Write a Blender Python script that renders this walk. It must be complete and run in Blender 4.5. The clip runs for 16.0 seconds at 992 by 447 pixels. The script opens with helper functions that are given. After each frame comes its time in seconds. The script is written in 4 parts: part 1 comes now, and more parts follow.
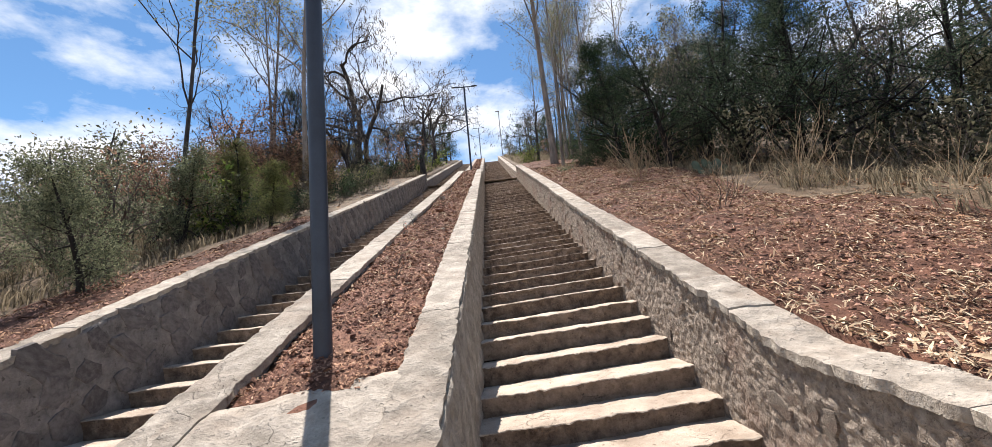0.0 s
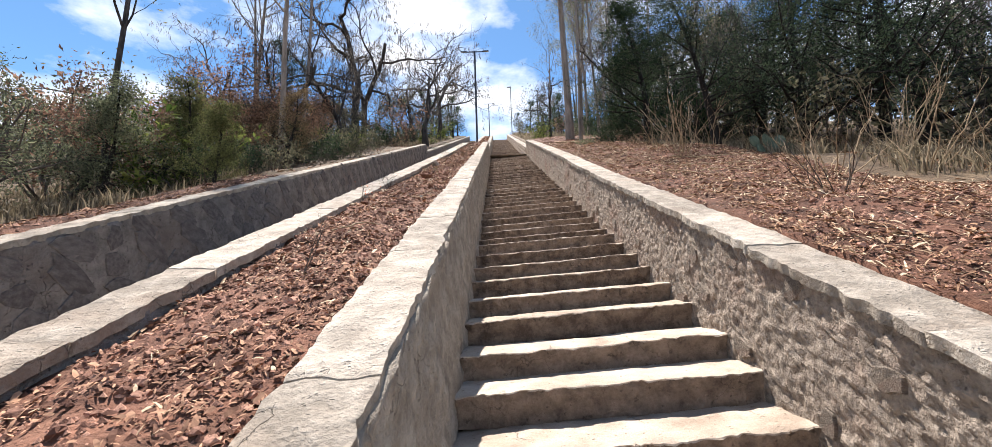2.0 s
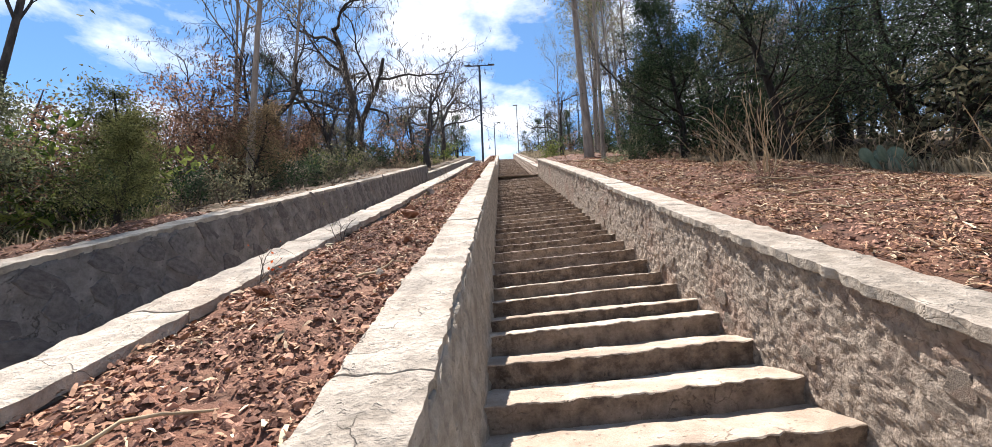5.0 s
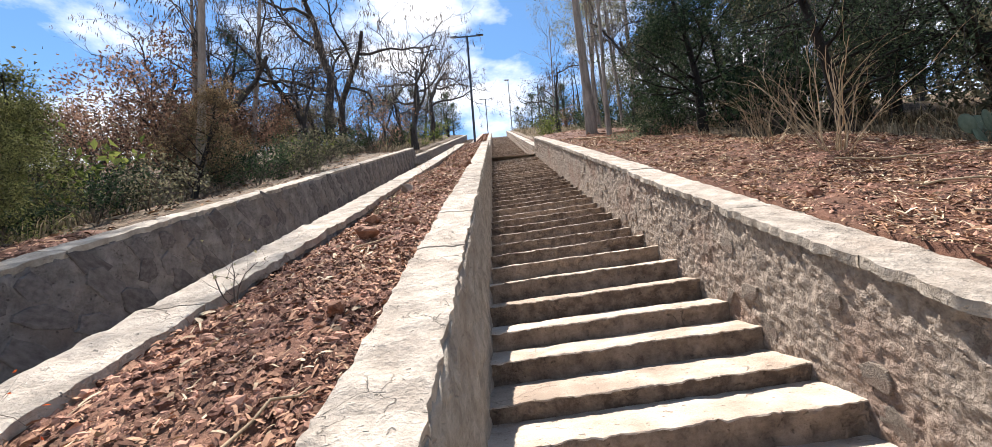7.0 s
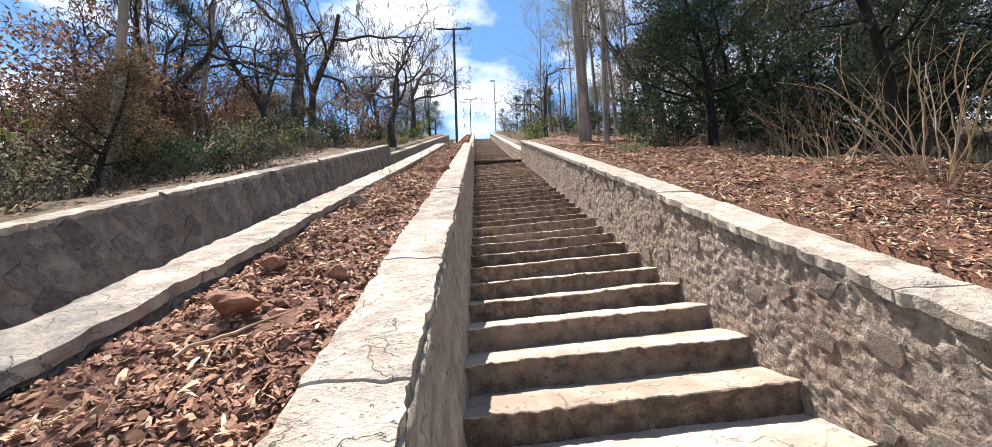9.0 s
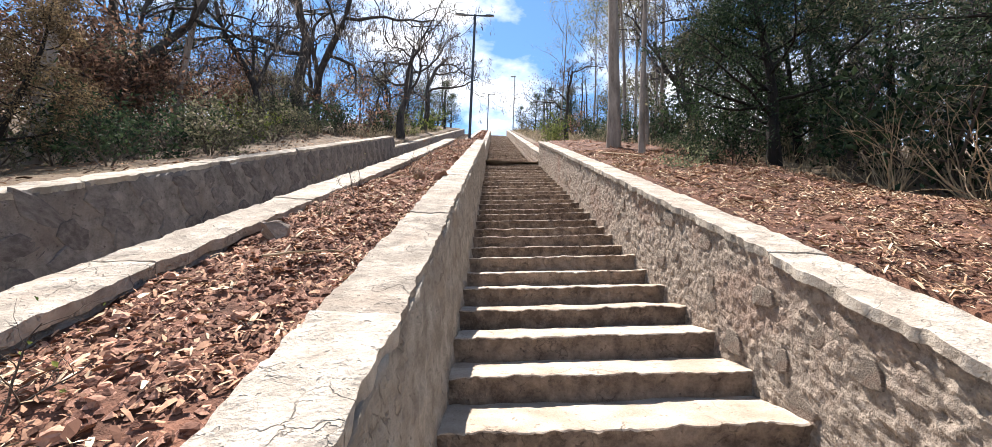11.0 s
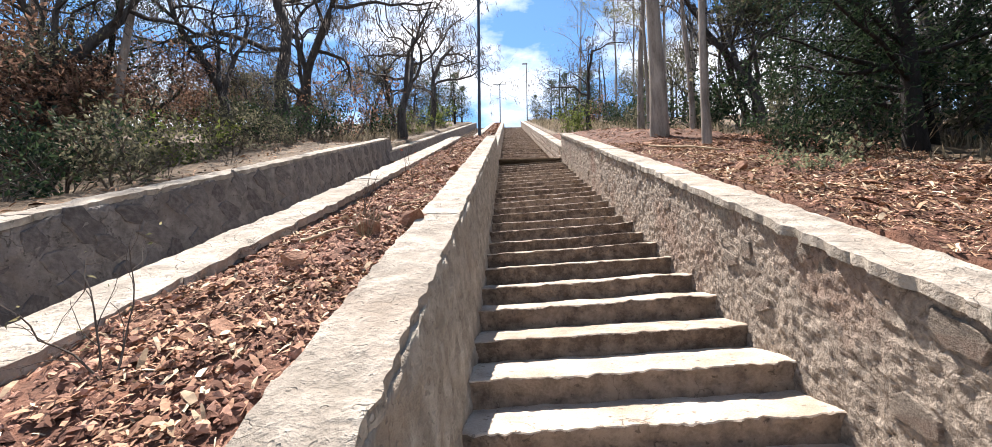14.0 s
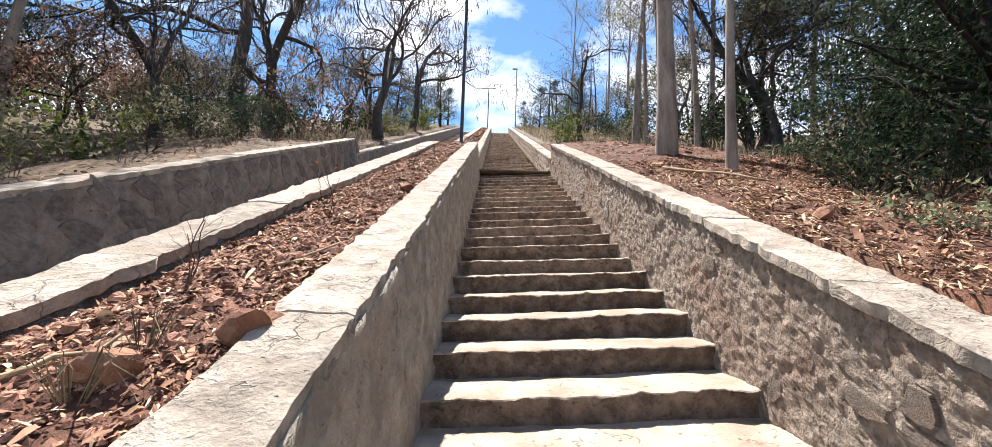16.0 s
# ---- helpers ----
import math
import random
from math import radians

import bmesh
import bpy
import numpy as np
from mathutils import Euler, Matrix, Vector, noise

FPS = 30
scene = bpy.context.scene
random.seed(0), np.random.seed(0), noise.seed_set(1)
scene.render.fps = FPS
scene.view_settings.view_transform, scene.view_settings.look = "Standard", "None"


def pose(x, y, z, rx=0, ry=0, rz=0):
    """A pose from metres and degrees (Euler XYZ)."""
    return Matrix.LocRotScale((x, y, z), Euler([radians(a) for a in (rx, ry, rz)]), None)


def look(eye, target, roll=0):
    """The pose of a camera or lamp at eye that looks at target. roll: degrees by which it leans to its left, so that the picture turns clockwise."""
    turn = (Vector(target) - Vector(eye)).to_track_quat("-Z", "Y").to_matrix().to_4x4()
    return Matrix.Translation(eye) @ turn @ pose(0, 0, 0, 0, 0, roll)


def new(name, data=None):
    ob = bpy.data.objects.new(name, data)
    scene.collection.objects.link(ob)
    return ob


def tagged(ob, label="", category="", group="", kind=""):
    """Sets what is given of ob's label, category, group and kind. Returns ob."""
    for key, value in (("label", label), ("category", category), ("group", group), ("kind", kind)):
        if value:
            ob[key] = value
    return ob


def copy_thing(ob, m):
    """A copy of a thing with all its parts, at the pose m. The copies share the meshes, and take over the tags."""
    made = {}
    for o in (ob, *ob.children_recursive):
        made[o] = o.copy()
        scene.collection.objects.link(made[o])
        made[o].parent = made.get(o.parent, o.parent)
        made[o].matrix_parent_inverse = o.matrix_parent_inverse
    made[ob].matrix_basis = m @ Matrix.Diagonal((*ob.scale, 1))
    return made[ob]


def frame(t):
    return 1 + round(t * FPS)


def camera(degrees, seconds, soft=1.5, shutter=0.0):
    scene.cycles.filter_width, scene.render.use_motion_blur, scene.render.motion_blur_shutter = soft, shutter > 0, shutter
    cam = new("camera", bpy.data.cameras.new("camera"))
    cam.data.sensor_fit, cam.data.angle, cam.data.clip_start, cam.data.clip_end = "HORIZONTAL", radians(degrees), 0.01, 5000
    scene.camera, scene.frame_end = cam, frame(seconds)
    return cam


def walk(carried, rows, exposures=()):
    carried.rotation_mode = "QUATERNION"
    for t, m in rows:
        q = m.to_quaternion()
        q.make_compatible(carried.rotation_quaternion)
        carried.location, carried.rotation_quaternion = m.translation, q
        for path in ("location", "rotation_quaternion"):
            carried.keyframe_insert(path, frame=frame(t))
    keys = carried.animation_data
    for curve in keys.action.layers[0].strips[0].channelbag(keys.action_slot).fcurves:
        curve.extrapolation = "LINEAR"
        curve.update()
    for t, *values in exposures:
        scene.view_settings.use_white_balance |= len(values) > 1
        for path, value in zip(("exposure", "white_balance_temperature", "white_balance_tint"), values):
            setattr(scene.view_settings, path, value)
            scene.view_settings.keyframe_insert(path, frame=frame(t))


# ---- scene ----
cam = camera(99.2, 16.0, soft=0.55)
METRES, EYE, TILT, LEAN, TURN = 13.3, 1.5, 9.5, 5.5, 0.5
ROWS = [
    (0.0, 0.0000, 0.0000, 0.0000, -0.00, 0.00, -0.00),
    (0.5, -0.0009, 0.0382, 0.0027, 2.78, -2.13, -3.26),
    (1.0, -0.0033, 0.0788, 0.0008, -0.84, 0.53, -2.57),
    (1.5, 0.0010, 0.1199, -0.0061, 2.50, 0.87, -3.40),
    (2.0, 0.0034, 0.1662, -0.0101, 0.67, -2.48, -3.53),
    (2.5, 0.0009, 0.2065, -0.0027, -1.90, -3.65, -2.22),
    (3.0, 0.0013, 0.2378, 0.0012, -0.39, -3.85, -3.81),
    (3.5, -0.0052, 0.2660, 0.0040, 1.43, -1.35, -2.50),
    (6.0, -0.0133, 0.4063, 0.0290, 1.10, 0.16, -3.39),
    (6.5, -0.0143, 0.4344, 0.0355, -0.94, -0.14, -2.70),
    (7.0, -0.0152, 0.4633, 0.0418, 0.82, -2.92, -0.77),
    (7.5, -0.0195, 0.4936, 0.0469, -1.67, -4.58, -2.98),
    (8.0, -0.0166, 0.5244, 0.0484, -5.05, -6.80, -3.49),
    (8.5, -0.0204, 0.5526, 0.0529, -2.85, -2.48, -2.64),
    (11.0, -0.0160, 0.7083, 0.0824, -0.35, -3.10, -7.83),
    (11.5, -0.0153, 0.7407, 0.0887, 3.41, -5.39, -4.99),
    (12.0, -0.0191, 0.7701, 0.0919, 1.59, -2.06, -4.59),
    (12.5, -0.0170, 0.8001, 0.0979, -1.83, -3.88, -6.90),
    (13.0, -0.0190, 0.8287, 0.1029, 2.46, -3.61, -3.30),
    (13.5, -0.0216, 0.8593, 0.1118, 1.67, -2.46, -3.95),
    (14.0, -0.0183, 0.8923, 0.1169, 2.01, -4.44, -4.57),
    (14.5, -0.0194, 0.9201, 0.1211, 2.80, -3.22, -4.16),
    (15.0, -0.0146, 0.9491, 0.1245, -0.37, -2.37, -6.42),
    (15.5, -0.0104, 0.9788, 0.1318, 1.70, -3.06, -4.92),
    (16.0, -0.0119, 1.0106, 0.1381, 0.00, -3.58, -7.37),
]
walk(cam, [(t, pose(0, 0, EYE, TILT, LEAN, TURN) @ pose(METRES * x, METRES * y, METRES * z, 90 + pitch, roll, yaw)) for t, x, y, z, yaw, pitch, roll in ROWS],
     exposures=[(0.0, 1.02), (3.0, 1.35), (7.5, 1.34), (11.0, 1.5), (13.5, 1.53), (16.0, 1.46)])

# ---- world, sun ----
SUN_EL, SUN_AZ = radians(61), radians(20)   # azimuth: from straight ahead towards the walker's left
SUN_DIR = Vector((-math.sin(SUN_AZ) * math.cos(SUN_EL), math.cos(SUN_AZ) * math.cos(SUN_EL), math.sin(SUN_EL)))
world = bpy.data.worlds.new("sky")
scene.world = world
world.use_nodes = True
wn, wl = world.node_tree.nodes, world.node_tree.links
wn.clear()
w_out = wn.new("ShaderNodeOutputWorld")
w_bg = wn.new("ShaderNodeBackground")
w_sky = wn.new("ShaderNodeTexSky")
w_sky.sky_type, w_sky.sun_disc = "NISHITA", False
w_sky.sun_elevation, w_sky.sun_rotation = SUN_EL, -SUN_AZ
w_sky.altitude, w_sky.air_density, w_sky.dust_density, w_sky.ozone_density = 1500, 1.0, 0.4, 0.5
w_tc = wn.new("ShaderNodeTexCoord")
w_map = wn.new("ShaderNodeMapping")
w_map.inputs["Scale"].default_value = (1.0, 1.0, 2.1)
w_map.inputs["Location"].default_value = (3.1, 0.4, 0.0)
w_noise = wn.new("ShaderNodeTexNoise")
w_noise.inputs["Scale"].default_value, w_noise.inputs["Detail"].default_value, w_noise.inputs["Roughness"].default_value = 3.2, 9, 0.58
w_ramp = wn.new("ShaderNodeValToRGB")
w_ramp.color_ramp.elements[0].position, w_ramp.color_ramp.elements[1].position = 0.455, 0.64
w_mix = wn.new("ShaderNodeMix")
w_mix.data_type = "RGBA"
w_mix.inputs[7].default_value = (8.2, 8.35, 8.7, 1)
wl.new(w_tc.outputs["Generated"], w_map.inputs["Vector"])
wl.new(w_map.outputs["Vector"], w_noise.inputs["Vector"])
w_sep = wn.new("ShaderNodeSeparateXYZ")
w_low = wn.new("ShaderNodeMath")        # more cloud towards the horizon
w_low.operation = "MULTIPLY_ADD"
w_low.inputs[1].default_value = -0.22
wl.new(w_tc.outputs["Generated"], w_sep.inputs[0])
wl.new(w_sep.outputs["Z"], w_low.inputs[0])
w_add = wn.new("ShaderNodeMath")
w_low.inputs[2].default_value = 0.1
wl.new(w_low.outputs[0], w_add.inputs[0])
wl.new(w_noise.outputs["Fac"], w_add.inputs[1])
wl.new(w_add.outputs[0], w_ramp.inputs["Fac"])
wl.new(w_ramp.outputs["Color"], w_mix.inputs[0])
w_clear = wn.new("ShaderNodeMix")       # dry highland air: a deeper, purer blue
w_clear.data_type, w_clear.blend_type = "RGBA", "MULTIPLY"
w_clear.inputs[0].default_value = 1.0
w_clear.inputs[7].default_value = (0.72, 0.98, 1.12, 1)
wl.new(w_sky.outputs["Color"], w_clear.inputs[6])
wl.new(w_clear.outputs[2], w_mix.inputs[6])
wl.new(w_mix.outputs[2], w_bg.inputs["Color"])
w_bg.inputs["Strength"].default_value = 0.074
wl.new(w_bg.outputs["Background"], w_out.inputs["Surface"])

sun = new("sun", bpy.data.lights.new("sun", "SUN"))
sun.data.energy, sun.data.angle, sun.data.color = 5.0, radians(0.53), (1.0, 0.925, 0.86)
sun.matrix_world = look(SUN_DIR * 60, (0, 0, 0))


# ---- materials ----
def material(name, dark, light, scale=6.0, rough=0.9, bump=0.4, fine=60.0, stain=None, stain_scale=1.2, stain_amount=0.5, vary=0.0, island=0.0, spec=0.3, depth=0.02, stretch=(1, 1, 1), crack=0.0, crack_scale=3.0, tilt=0.0):
    """A rough natural surface: a colour between dark and light by coarse noise, fine grain, stains and bump."""
    m = bpy.data.materials.new(name)
    m.use_nodes = True
    n, l = m.node_tree.nodes, m.node_tree.links
    b = n["Principled BSDF"]
    b.inputs["Roughness"].default_value = rough
    b.inputs["Specular IOR Level"].default_value = spec
    tc = n.new("ShaderNodeTexCoord")
    mp = n.new("ShaderNodeMapping")
    mp.inputs["Scale"].default_value = stretch
    if tilt:        # grain drawn out along the slope
        mp.vector_type = "TEXTURE"
        mp.inputs["Rotation"].default_value = (tilt, 0, 0)
        mp.inputs["Scale"].default_value = (1 / stretch[0], 1 / stretch[1], 1 / stretch[2])
    l.new(tc.outputs["Object"], mp.inputs["Vector"])
    if vary or island:
        info = n.new("ShaderNodeObjectInfo")
        add = n.new("ShaderNodeVectorMath")
        mul = n.new("ShaderNodeMath")
        mul.operation = "MULTIPLY"
        mul.inputs[1].default_value = 37.0
        l.new(info.outputs["Random"], mul.inputs[0])
        l.new(mp.outputs["Vector"], add.inputs[0])
        l.new(mul.outputs[0], add.inputs[1])
        vec = add.outputs[0]
    else:
        vec = mp.outputs["Vector"]

    def noise_tex(s, d, r=0.55):
        t = n.new("ShaderNodeTexNoise")
        t.inputs["Scale"].default_value, t.inputs["Detail"].default_value, t.inputs["Roughness"].default_value = s, d, r
        l.new(vec, t.inputs["Vector"])
        return t.outputs["Fac"]

    coarse, grain = noise_tex(scale, 6), noise_tex(fine, 4, 0.7)
    mixf = n.new("ShaderNodeMath")
    mixf.operation = "MULTIPLY_ADD"
    l.new(grain, mixf.inputs[0])
    mixf.inputs[1].default_value = 0.55
    half = n.new("ShaderNodeMath")
    half.operation = "MULTIPLY_ADD"
    l.new(coarse, half.inputs[0])
    half.inputs[1].default_value, half.inputs[2].default_value = 1.3, -0.42
    l.new(half.outputs[0], mixf.inputs[2])
    fac = mixf.outputs[0]
    if vary or island:
        src = info.outputs["Random"]
        if island:
            geo = n.new("ShaderNodeNewGeometry")
            src = geo.outputs["Random Per Island"]
        va = n.new("ShaderNodeMath")
        va.operation = "MULTIPLY_ADD"
        va.inputs[1].default_value = 2 * (vary or island)
        l.new(src, va.inputs[0])
        sub = n.new("ShaderNodeMath")
        sub.operation = "SUBTRACT"
        l.new(fac, sub.inputs[0])
        sub.inputs[1].default_value = (vary or island)
        l.new(sub.outputs[0], va.inputs[2])
        fac = va.outputs[0]
    ramp = n.new("ShaderNodeValToRGB")
    ramp.color_ramp.elements[0].position, ramp.color_ramp.elements[1].position = 0.25, 0.8
    ramp.color_ramp.elements[0].color, ramp.color_ramp.elements[1].color = (*dark, 1), (*light, 1)
    l.new(fac, ramp.inputs["Fac"])
    col = ramp.outputs["Color"]
    if stain:
        st = noise_tex(stain_scale, 7, 0.62)
        sr = n.new("ShaderNodeValToRGB")
        sr.color_ramp.elements[0].position, sr.color_ramp.elements[1].position = 0.5, 0.68
        l.new(st, sr.inputs["Fac"])
        sm = n.new("ShaderNodeMath")
        sm.operation = "MULTIPLY"
        l.new(sr.outputs["Color"], sm.inputs[0])
        sm.inputs[1].default_value = stain_amount
        mx = n.new("ShaderNodeMix")
        mx.data_type = "RGBA"
        l.new(sm.outputs[0], mx.inputs[0])
        l.new(col, mx.inputs[6])
        mx.inputs[7].default_value = (*stain, 1)
        col = mx.outputs[2]
    lines = None
    if crack:
        warp = n.new("ShaderNodeTexNoise")
        warp.inputs["Scale"].default_value, warp.inputs["Detail"].default_value = 5.0, 6
        l.new(vec, warp.inputs["Vector"])
        wv = n.new("ShaderNodeVectorMath")
        wv.operation = "MULTIPLY_ADD"
        l.new(warp.outputs["Color"], wv.inputs[0])
        wv.inputs[1].default_value = (0.35, 0.35, 0.35)
        l.new(vec, wv.inputs[2])
        vo = n.new("ShaderNodeTexVoronoi")
        vo.feature = "DISTANCE_TO_EDGE"
        vo.inputs["Scale"].default_value = crack_scale
        l.new(wv.outputs[0], vo.inputs["Vector"])
        cr = n.new("ShaderNodeMapRange")
        cr.inputs["From Min"].default_value, cr.inputs["From Max"].default_value = 0.0, 0.014
        cr.inputs["To Min"].default_value, cr.inputs["To Max"].default_value = 1.0, 0.0
        l.new(vo.outputs["Distance"], cr.inputs["Value"])
        gate = n.new("ShaderNodeMapRange")
        gate.inputs["From Min"].default_value, gate.inputs["From Max"].default_value = 0.5, 0.58
        l.new(noise_tex(2.2, 3), gate.inputs["Value"])
        pit = n.new("ShaderNodeMapRange")
        pit.inputs["From Min"].default_value, pit.inputs["From Max"].default_value = 0.66, 0.72
        l.new(noise_tex(26.0, 2, 0.5), pit.inputs["Value"])
        both = n.new("ShaderNodeMath")
        both.operation = "MULTIPLY"
        l.new(cr.outputs[0], both.inputs[0])
        l.new(gate.outputs[0], both.inputs[1])
        mxl = n.new("ShaderNodeMath")
        mxl.operation = "MAXIMUM"
        l.new(both.outputs[0], mxl.inputs[0])
        l.new(pit.outputs[0], mxl.inputs[1])
        sc = n.new("ShaderNodeMath")
        sc.operation = "MULTIPLY"
        l.new(mxl.outputs[0], sc.inputs[0])
        sc.inputs[1].default_value = crack
        lines = sc.outputs[0]
        mc = n.new("ShaderNodeMix")
        mc.data_type = "RGBA"
        l.new(lines, mc.inputs[0])
        l.new(col, mc.inputs[6])
        mc.inputs[7].default_value = (dark[0] * 0.45, dark[1] * 0.42, dark[2] * 0.4, 1)
        col = mc.outputs[2]
    l.new(col, b.inputs["Base Color"])
    if bump:
        h = n.new("ShaderNodeMath")
        h.operation = "MULTIPLY_ADD"
        l.new(grain, h.inputs[0])
        h.inputs[1].default_value = 0.35
        l.new(coarse, h.inputs[2])
        if lines:
            hs = n.new("ShaderNodeMath")
            hs.operation = "MULTIPLY_ADD"
            l.new(lines, hs.inputs[0])
            hs.inputs[1].default_value = -0.5
            l.new(h.outputs[0], hs.inputs[2])
            h = hs
        bp = n.new("ShaderNodeBump")
        bp.inputs["Strength"].default_value, bp.inputs["Distance"].default_value = bump, depth
        l.new(h.outputs[0], bp.inputs["Height"])
        l.new(bp.outputs["Normal"], b.inputs["Normal"])
    return m


def leaf_material(name, dark, light, through_amount=0.4):
    """Thin leaves: each leaf its own tint, some light coming through."""
    m = material(name, dark, light, scale=2.0, rough=0.7, bump=0, island=0.4, spec=0.12)
    n, l = m.node_tree.nodes, m.node_tree.links
    b = n["Principled BSDF"]
    tr = n.new("ShaderNodeBsdfTranslucent")
    ms = n.new("ShaderNodeMixShader")
    ms.inputs[0].default_value = through_amount
    l.new(b.inputs["Base Color"].links[0].from_socket, tr.inputs["Color"])
    l.new(b.outputs[0], ms.inputs[1])
    l.new(tr.outputs[0], ms.inputs[2])
    l.new(ms.outputs[0], n["Material Output"].inputs["Surface"])
    return m


M_STEP = material("step_stone", (0.29, 0.228, 0.176), (0.55, 0.463, 0.378), scale=3.5, fine=80, bump=1.0, stain=(0.29, 0.2, 0.14), stain_scale=1.3, stain_amount=0.25, vary=0.12, depth=0.03, crack=0.55, crack_scale=2.0)
# browner stone of the risers, with the shade on them mixed into its colour
M_SHADED_RISER = material("brown_step_face", (0.1, 0.072, 0.055), (0.31, 0.235, 0.18), scale=9, fine=45, bump=1.0, vary=0.15, depth=0.06, crack=0.5, crack_scale=4.0)
M_COPING = material("coping_mortar", (0.215, 0.185, 0.15), (0.46, 0.408, 0.342), scale=6.5, fine=38, bump=1.0, stain=(0.27, 0.21, 0.16), stain_scale=1.6, stain_amount=0.55, vary=0.15, depth=0.04, crack=0.38, crack_scale=3.4)
M_RUBBLE = material("rubble_stone", (0.14, 0.11, 0.09), (0.36, 0.3, 0.25), scale=10, fine=50, bump=1.0, stain=(0.2, 0.12, 0.09), stain_scale=3.0, stain_amount=0.5, vary=0.28, depth=0.04)
M_MORTAR = material("rough_mortar", (0.17, 0.135, 0.107), (0.42, 0.35, 0.285), scale=20, fine=70, bump=1.0, stain=(0.25, 0.15, 0.11), stain_scale=1.1, stain_amount=0.65, depth=0.045, crack=0.5, crack_scale=7.0)
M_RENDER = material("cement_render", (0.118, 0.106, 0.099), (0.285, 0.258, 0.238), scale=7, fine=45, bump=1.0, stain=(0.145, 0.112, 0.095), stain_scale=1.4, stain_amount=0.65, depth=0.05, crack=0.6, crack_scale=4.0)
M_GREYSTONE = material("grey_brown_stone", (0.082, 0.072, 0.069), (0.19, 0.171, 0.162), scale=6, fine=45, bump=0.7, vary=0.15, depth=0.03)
M_SOIL = material("red_soil", (0.045, 0.019, 0.011), (0.165, 0.073, 0.044), scale=5, fine=35, bump=1.0, stain=(0.2, 0.115, 0.07), stain_scale=0.8, stain_amount=0.3, depth=0.05)
M_BEDSOIL = material("planter_soil", (0.06, 0.026, 0.016), (0.23, 0.105, 0.066), scale=5, fine=35, bump=1.0, stain=(0.27, 0.165, 0.105), stain_scale=0.8, stain_amount=0.35, depth=0.05)
M_CLOD = material("soil_clod", (0.12, 0.055, 0.037), (0.45, 0.25, 0.175), scale=14, fine=60, bump=0.7, island=0.5)
M_PALECHIP = material("pale_chip", (0.29, 0.2, 0.125), (0.64, 0.51, 0.35), scale=9, fine=60, bump=0.3, island=0.4)
M_CHIP = material("wood_chip", (0.11, 0.05, 0.031), (0.42, 0.24, 0.15), scale=9, fine=60, bump=0.3, island=0.5)
M_LITTER = material("leaf_litter", (0.07, 0.032, 0.018), (0.37, 0.215, 0.125), scale=9, fine=60, bump=0.3, island=0.5)
M_ROCK = material("reddish_rock", (0.14, 0.06, 0.035), (0.36, 0.2, 0.13), scale=9, fine=50, bump=0.9, vary=0.15, depth=0.03)
M_GROUND = material("forest_floor", (0.045, 0.03, 0.018), (0.17, 0.115, 0.07), scale=3.5, fine=25, bump=1.0, stain=(0.22, 0.17, 0.105), stain_scale=0.6, stain_amount=0.5, depth=0.06)
M_PLAZA = material("worn_paving", (0.22, 0.17, 0.13), (0.42, 0.35, 0.28), scale=3, fine=40, bump=0.6, depth=0.02)
M_POST = material("dark_blue_paint", (0.014, 0.02, 0.034), (0.03, 0.04, 0.062), scale=4, fine=80, rough=0.45, bump=0.08, spec=0.5, depth=0.004)
M_LAMP = material("grey_lamp_metal", (0.2, 0.2, 0.2), (0.32, 0.32, 0.32), scale=4, rough=0.4, bump=0.05, spec=0.5)
# dark bark, greyed and lifted in colour for the haze before distant trunks
M_BARK = material("dark_bark", (0.024, 0.022, 0.021), (0.085, 0.077, 0.073), scale=9, fine=50, bump=1.0, depth=0.03, stretch=(1, 1, 0.3))
# near-black: the canopy's shade on cedar trunks is put into the bark colour
M_SHADEBARK = material("shaded_cedar_bark", (0.009, 0.008, 0.007), (0.03, 0.025, 0.022), scale=9, fine=50, bump=1.0, depth=0.03, stretch=(1, 1, 0.3))
M_PALE = material("pale_bark", (0.14, 0.115, 0.097), (0.36, 0.305, 0.26), scale=6, fine=40, bump=0.6, depth=0.02, stretch=(1, 1, 0.25))
M_TWIG = material("grey_twigs", (0.045, 0.034, 0.028), (0.13, 0.105, 0.085), scale=8, bump=0)
M_CANE = material("dry_cane", (0.2, 0.14, 0.085), (0.48, 0.37, 0.24), scale=8, bump=0)
M_CEDAR = leaf_material("cedar_leaves", (0.013, 0.027, 0.016), (0.06, 0.09, 0.043), 0.28)
# grey-green, lightened in the colour to give the look of hazy air
M_JUNIPER = leaf_material("juniper_leaves", (0.064, 0.078, 0.049), (0.235, 0.25, 0.15), 0.5)
M_LIME = leaf_material("yellow_green_leaves", (0.06, 0.07, 0.026), (0.22, 0.225, 0.09))
# cedar leaves of the background, lighter and bluer to paint in haze
M_HAZECEDAR = leaf_material("blue_green_cedar_leaves", (0.02, 0.034, 0.024), (0.078, 0.108, 0.06), 0.32)
M_GREEN = leaf_material("green_leaves", (0.045, 0.075, 0.018), (0.22, 0.25, 0.07))
# dusty green, its tint also raised in place of haze over the trees
M_OAKLEAF = leaf_material("dusty_leaves", (0.06, 0.062, 0.041), (0.21, 0.195, 0.125), 0.45)
M_RUST = leaf_material("rusty_leaves", (0.11, 0.064, 0.046), (0.32, 0.195, 0.135), 0.45)
M_FERNY = leaf_material("brown_cedar_leaves", (0.08, 0.058, 0.034), (0.26, 0.19, 0.105), 0.4)
M_SAGE = leaf_material("sage_leaves", (0.08, 0.085, 0.045), (0.33, 0.31, 0.18))
M_MOSS = leaf_material("hanging_moss", (0.07, 0.06, 0.055), (0.19, 0.165, 0.145))
